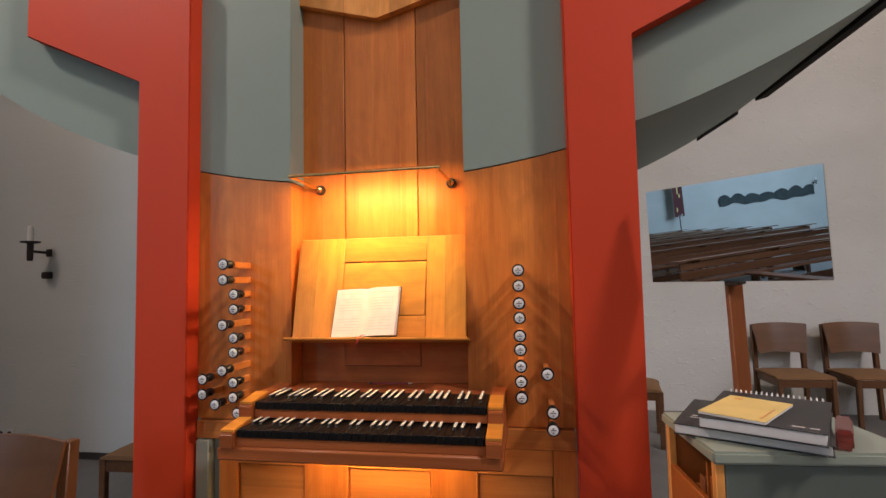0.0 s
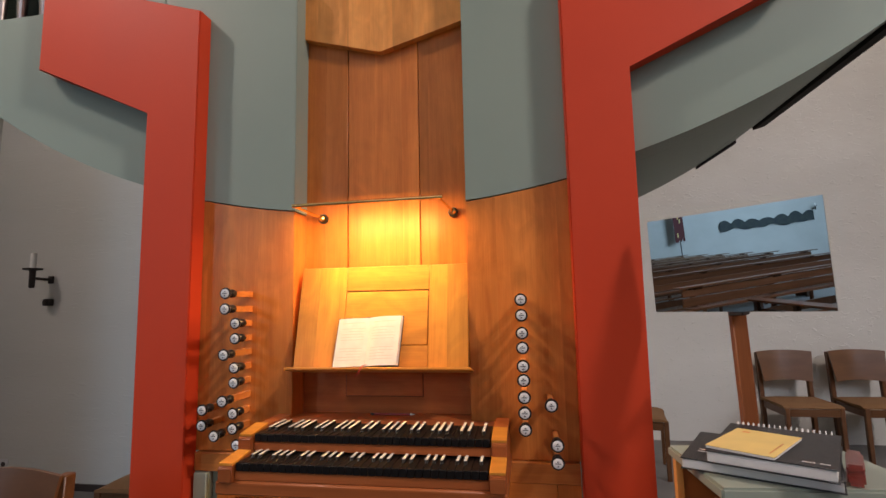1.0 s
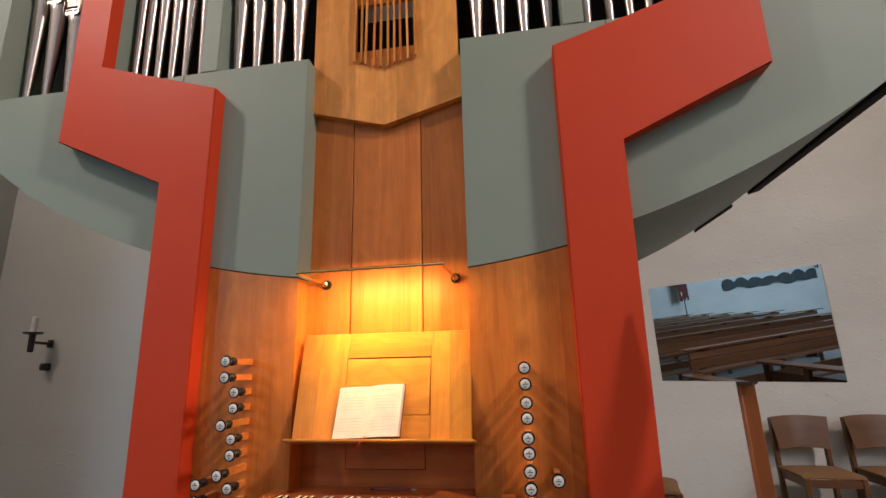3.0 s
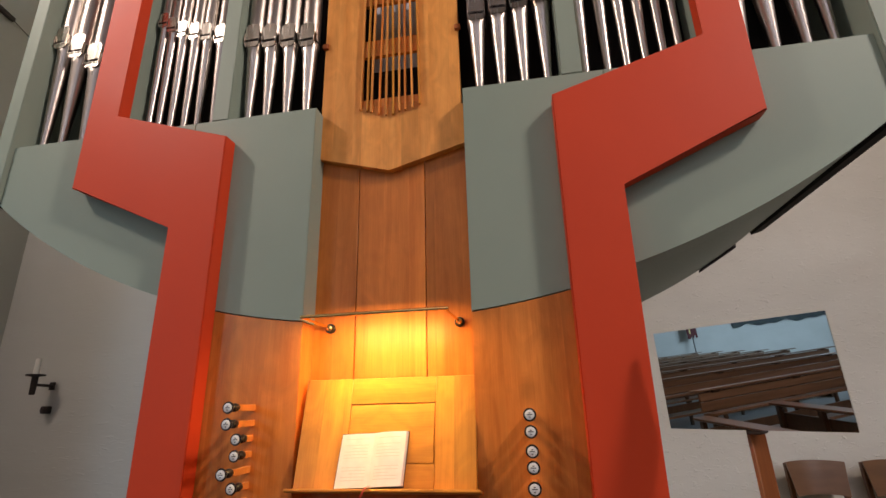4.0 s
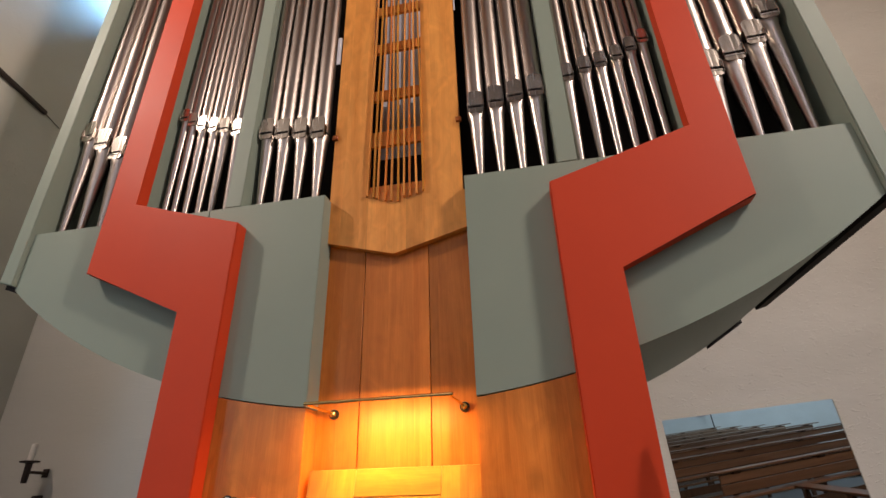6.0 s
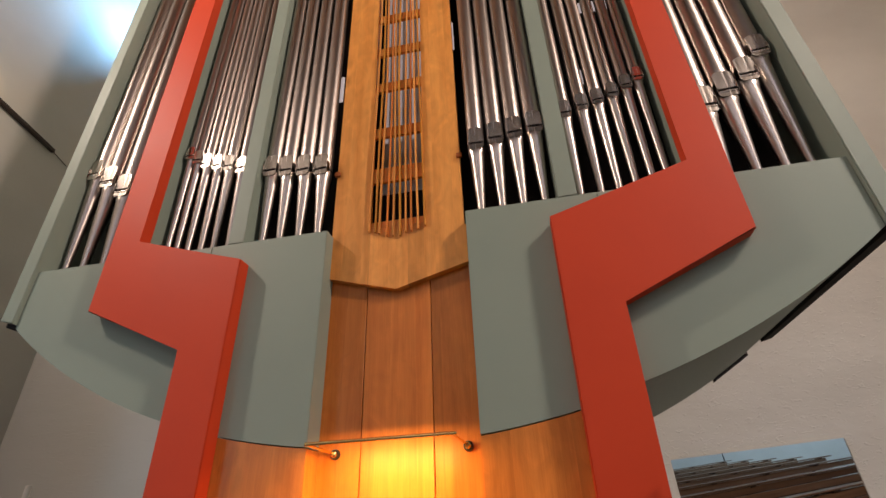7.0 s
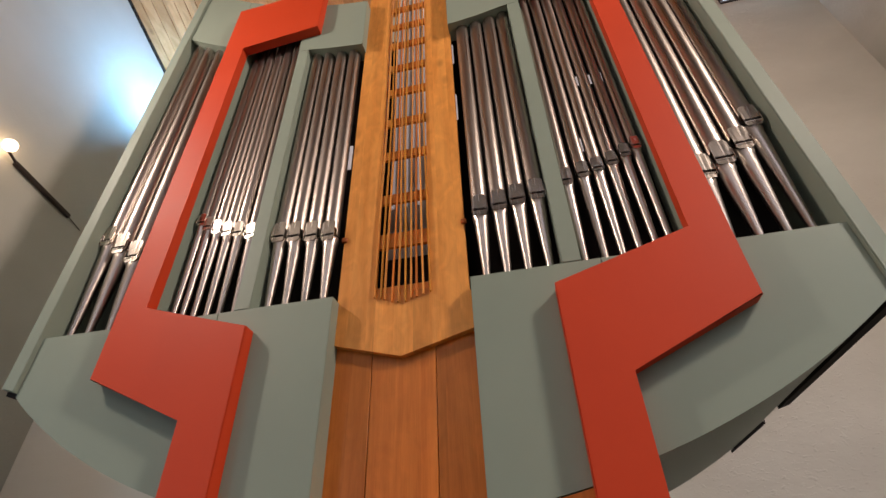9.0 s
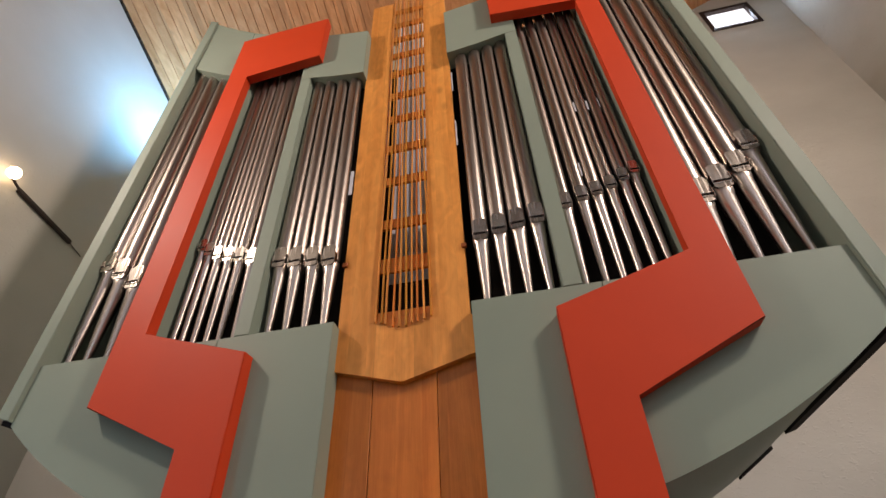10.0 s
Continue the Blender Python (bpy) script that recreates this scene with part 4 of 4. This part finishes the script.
for x, w in ((0.075, 0.012), (0.105, 0.009)):
    part("cover_print", box(x - w, x + w, -0.145, -0.137, 0.0302, 0.0306), GREYBOARD, top_book, soft=False)
t = thing("booklet", pose(1.143, -0.449, 0.9602, 0, 0, -39), "thin yellow booklet on the dark books", "booklet", "books on the cabinet")
part("leaves", box(-0.074, 0.074, -0.115, 0.115, 0.0, 0.006, 0.001), PAPER, t)
part("cover", box(-0.075, 0.075, -0.116, 0.116, 0.0062, 0.0075, 0.0004), YELLOW, t, "yellow paper cover")
part("cover_print", box(-0.052, -0.034, 0.075, 0.088, 0.0076, 0.0079), CEDAR, t, soft=False)
part("cover_print", box(0.056, 0.060, -0.09, 0.02, 0.0076, 0.0079), CEDAR, t, soft=False)
t = thing("case", pose(1.338, -0.498, 0.9005, 0, 0, -29) @ Matrix.Diagonal((0.55, 1.0, 0.95, 1)), "translucent red plastic case beside the books", "case")
part("body", box(-0.03, 0.03, -0.075, 0.075, 0.0, 0.03, 0.008, seg=2), REDGLASS, t)
part("lid", box(-0.031, 0.031, -0.076, 0.076, 0.0305, 0.05, 0.008, seg=2), REDGLASS, t)


# ---- chairs ----
def chair():
    t = thing("chair", pose(0, 0, 0), "brown stacking chair with plywood back and padded seat", "chair", "church chairs")
    w, d = 0.44, 0.44
    for x in (-w / 2, w / 2 - 0.035):
        part("leg", box(x, x + 0.035, -d / 2, -d / 2 + 0.035, 0.0, 0.43, 0.004), CHAIRWOOD, t)
        bm = box(x, x + 0.035, d / 2 - 0.045, d / 2, 0.0, 0.84, 0.004)
        for v in bm.verts:
            if v.co.z > 0.5:
                v.co.y += 0.05
        part("back_leg", bm, CHAIRWOOD, t)
        part("side_rail", box(x + 0.006, x + 0.03, -d / 2 + 0.036, d / 2 - 0.046, 0.36, 0.42, 0.003), CHAIRWOOD, t)
    part("front_rail", box(-w / 2 + 0.036, w / 2 - 0.036, -d / 2 + 0.006, -d / 2 + 0.03, 0.36, 0.42, 0.003), CHAIRWOOD, t)
    bm = bmesh.new()
    bmesh.ops.create_grid(bm, x_segments=10, y_segments=10, size=0.5)
    for v in bm.verts:
        u, q = v.co.x, v.co.y
        v.co = Vector((u * (w + 0.01), q * (d - 0.02), 0.447 + 0.018 * (1 - (2 * abs(q)) ** 4) * (1 - (2 * abs(u)) ** 6) - (0.012 if q < -0.45 else 0)))
    g = bmesh.ops.extrude_face_region(bm, geom=list(bm.faces))
    for v in g["geom"]:
        if isinstance(v, bmesh.types.BMVert):
            v.co.z = 0.425
    part("seat", bm, SEATCLOTH, t, "brown fabric seat pad")
    bm = bmesh.new()
    cols = 12
    # wider at the top, hollowed between the uprights
    front = [[bm.verts.new(((-w / 2 + w * i / cols) * (0.90 + 0.13 * j / 4), d / 2 - 0.065 + 0.04 * (j / 4) + 0.045 * math.sin(math.pi * i / cols), 0.60 + 0.262 * j / 4 - 0.012 * (2 * i / cols - 1) ** 2)) for i in range(cols + 1)] for j in range(5)]
    back = [[bm.verts.new(v.co + Vector((0, 0.012, 0))) for v in r] for r in front]
    for grid, flip in ((front, 0), (back, 1)):
        for j in range(4):
            for i in range(cols):
                q = (grid[j][i], grid[j][i + 1], grid[j + 1][i + 1], grid[j + 1][i])
                bm.faces.new(q[::-1] if flip else q)
    for i in range(cols):
        bm.faces.new((front[0][i], back[0][i], back[0][i + 1], front[0][i + 1]))
        bm.faces.new((front[4][i], front[4][i + 1], back[4][i + 1], back[4][i]))
    for j in range(4):
        bm.faces.new((front[j][0], front[j + 1][0], back[j + 1][0], back[j][0]))
        bm.faces.new((front[j][cols], back[j][cols], back[j + 1][cols], front[j + 1][cols]))
    part("backrest", bm, CHAIRBACK, t, "curved brown plywood backrest")
    return t


first_chair = chair()
first_chair.matrix_basis = pose(2.87, 2.92, 0)
copy_thing(first_chair, pose(3.46, 2.93, 0))
copy_thing(first_chair, pose(1.42, 2.40, 0, 0, 0, 80))
copy_thing(first_chair, pose(-0.985, -0.78, 0, 0, 0, 8))
copy_thing(first_chair, pose(-1.40, 0.64, 0, 0, 0, -88))


# ---- wall fittings ----
def sconce():
    t = thing("candle_sconce", pose(-3.169, 1.5, 1.597), "dark iron wall sconce holding a white candle", "sconce")
    part("wall_plate", box(-0.025, 0.025, -0.012, 0.0, -0.03, 0.03, 0.003), IRON, t)
    part("arm", rod((0, -0.01, 0), (0.012, -0.16, 0.005), 0.011, 10), IRON, t)
    part("cup", lathe([(0.016, -0.07), (0.02, -0.06), (0.022, 0.06), (0.03, 0.065)], 16, m=Matrix.Translation((0.012, -0.17, 0.0))), IRON, t)
    part("drip_tray", lathe([(0.03, 0.0), (0.062, 0.006), (0.065, 0.016), (0.05, 0.018)], 20, m=Matrix.Translation((0.012, -0.17, 0.064))), IRON, t)
    part("candle", lathe([(0.021, 0.0), (0.02, 0.115), (0.014, 0.12)], 16, m=Matrix.Translation((0.012, -0.17, 0.08))), CANDLE, t, "white wax candle")
    return t


first_sconce = sconce()
copy_thing(first_sconce, pose(-17.0, -12.0, 2.16, 0, 0, 90))
t = thing("switch_box", pose(-3.16, 1.5, 1.415), "small grey box on the wall", "switch")
part("housing", box(-0.03, 0.03, -0.05, 0.0, -0.025, 0.03, 0.006), IRON, t)
part("cap", lathe([(0.018, 0.0), (0.016, 0.012)], 16, m=pose(0, -0.05, 0, 90, 0, 0)), IRON, t)
t = thing("socket", pose(-3.52, 1.5, 0.17), "double wall socket near the floor", "socket")
for x in (-0.04, 0.04):
    part("faceplate", box(x - 0.038, x + 0.038, -0.012, 0.0, -0.038, 0.038, 0.004), GREYBOARD, t)
    part("well", lathe([(0.02, 0.0), (0.02, 0.003)], 16, m=pose(x, -0.012, 0, 90, 0, 0)), IRON, t)
part("baseboard", box(-3.77, 0.9, 1.485, 1.4995, 0.0, 0.05), IRON, soft=False)
tagged(bpy.data.objects["baseboard"], "dark skirting at the foot of the wall", "baseboard", kind="structure")

t = thing("wall_lamp", pose(-3.77, 0.0, 4.85), "lit round globe lamp at the end of a dark wall rail", "lamp")
bm = box(0.004, 0.046, 0.25, 0.905, -0.026, 0.012, 0.004)
for v in bm.verts:
    v.co.z += 0.012 - 0.165 * (v.co.y - 0.25)
part("rail", bm, IRON, t, "dark metal rail along the wall")
part("holder", rod((0.06, 0.14, 0.035), (0.03, 0.26, 0.005), 0.012, 10), IRON, t)
part("globe", lathe([(0.006, -0.056), (0.029, -0.049), (0.049, -0.028), (0.057, 0.0), (0.049, 0.028), (0.029, 0.049), (0.006, 0.056)], 20, m=Matrix.Translation((0.092, 0.11, 0.065))), BULB, t, "glowing glass globe")
part("wire", rod((0.02, 0.90, -0.10), (0.006, 1.08, -0.14), 0.004, 6), IRON, t)


# ---- the nave, seen in the mirror ----
def pew():
    t = thing("pew", pose(0, 0, 0), "long brown wooden church pew with boarded back", "pew", "pews of the nave")
    L = 5.3
    part("seat_board", box(-0.42, -0.01, -L / 2, L / 2, 0.42, 0.45, 0.004), PEWWOOD, t)
    for z, h in ((0.775, 0.095), (0.882, 0.085)):
        part("back_board", box(0.05 * (z - 0.7), 0.028 + 0.05 * (z - 0.7), -L / 2, L / 2, z, z + h, 0.004), PEWWOOD, t)
    part("book_ledge", box(0.0, 0.15, -L / 2 + 0.03, L / 2 - 0.03, 0.735, 0.76, 0.004), PEWWOOD, t, "projecting book ledge")
    part("low_board", box(-0.03, -0.002, -L / 2, L / 2, 0.50, 0.60, 0.004), PEWDARK, t)
    part("top_rail", box(-0.05, 0.075, -L / 2 - 0.16, L / 2 + 0.05, 0.982, 1.0, 0.004), PEWWOOD, t, "narrow rail along the top")
    for k in range(5):
        y = -L / 2 + 0.18 + k * (L - 0.4) / 4
        part("upright", box(-0.07, -0.031, y - 0.03, y + 0.03, 0.0, 0.97, 0.003), PEWDARK, t)
        part("bracket", prism([(0.018, 0.955), (0.045, 0.955), (0.06, 0.972), (0.06, 0.9815), (-0.03, 0.9815), (-0.03, 0.971), (0.018, 0.971)], y - 0.05, y + 0.05), PEWDARK, t)
    for y in (-L / 2 + 0.02, L / 2 - 0.06):
        part("pew_end", prism([(-0.40, 0), (-0.071, 0), (-0.071, 0.42), (-0.40, 0.42)], y, y + 0.04), PEWDARK, t)
    return t


def choir_bench():
    """Low bench front with a sloping book top, standing across the pews."""
    t = thing("bench_front", pose(0, 0, 0), "dark wooden bench front with a lighter top", "bench", "bench fronts")
    L = 1.4
    part("top_board", box(-L / 2, L / 2, -0.08, 0.08, 0.775, 0.80, 0.005), CHAIRWOOD, t, "lighter brown top board")
    part("front_board", box(-L / 2 + 0.05, L / 2 - 0.05, -0.015, 0.015, 0.40, 0.70, 0.004), PEWDARK, t)
    part("front_board", box(-L / 2 + 0.05, L / 2 - 0.05, -0.015, 0.015, 0.12, 0.34, 0.004), PEWDARK, t)
    for x in (-L / 2 + 0.1, 0.0, L / 2 - 0.1):
        part("post", box(x - 0.03, x + 0.03, 0.017, 0.06, 0.0, 0.774, 0.004), PEWDARK, t)
    return t


first_pew = pew()
slant = math.radians(23.6)
for i, x in enumerate((-5.1, -7.1, -8.6, -10.0, -11.2, -12.5, -13.9, -15.5)):
    # the far ends keep one line along the aisle
    m = pose(x + 2.65 * math.sin(slant), -6.5 + 2.65 * math.cos(slant), 0, 0, 0, -23.6)
    if i == 0:
        first_pew.matrix_basis = m
    else:
        copy_thing(first_pew, m)
bench = choir_bench()
bench.matrix_basis = pose(-2.25, -2.46, 0, 0, 0, -5)
copy_thing(bench, pose(-1.82, -1.56, 0, 0, 0, -8))


def wall_hanging():
    t = thing("wall_hanging", pose(-16.98, -11.97, 1.66), "long dark wall hanging with wavy edges", "wall hanging")
    W, n = 3.45, 90
    top, low = [], []
    for i in range(n + 1):
        u = i / n
        bump = abs(math.sin(math.pi * (6.6 * u + 0.25))) ** 0.8
        top.append((W * u, 0.31 - 0.05 * u + 0.17 * bump * (0.8 + 0.3 * math.sin(9 * u))))
        low.append((W * u, 0.04 + 0.035 * math.sin(17 * u) + 0.03 * math.sin(31 * u + 1)))
    low[-1], top[-1] = (W, 0.12), (W, 0.26)
    part("cloth", prism(low + top[::-1], -0.03, 0.0), GARLAND, t, m=pose(0, 0, 0, 0, 0, 90))


def banner():
    t = thing("banner", pose(-16.7, -6.93, 0), "dark red cloth banner on a stand", "banner")
    part("pole", rod((-0.02, 0, 0.05), (-0.02, 0, 2.95), 0.018, 10), IRON, t)
    part("foot", lathe([(0.18, 0), (0.18, 0.03), (0.02, 0.06)], 20), IRON, t)
    edge = [(-0.18, 1.50), (-0.11, 1.47), (-0.10, 1.62), (-0.03, 1.47), (0.0, 1.60), (0.08, 1.46), (0.18, 1.48), (0.18, 2.9), (-0.18, 2.9)]
    bm = prism(edge, -0.008, 0.008)
    bm.transform(pose(0, 0, 0, 0, 0, 90))
    part("cloth", bm, BANNER, t)
    for y, z, h in ((0.01, 2.35, 0.26), (-0.05, 2.2, 0.14), (0.07, 1.66, 0.16)):
        part("stitched_streak", box(0.0085, 0.011, y - 0.02, y + 0.02, z, z + h), YELLOW, t, "pale stitched streak", soft=False)


wall_hanging()
banner()
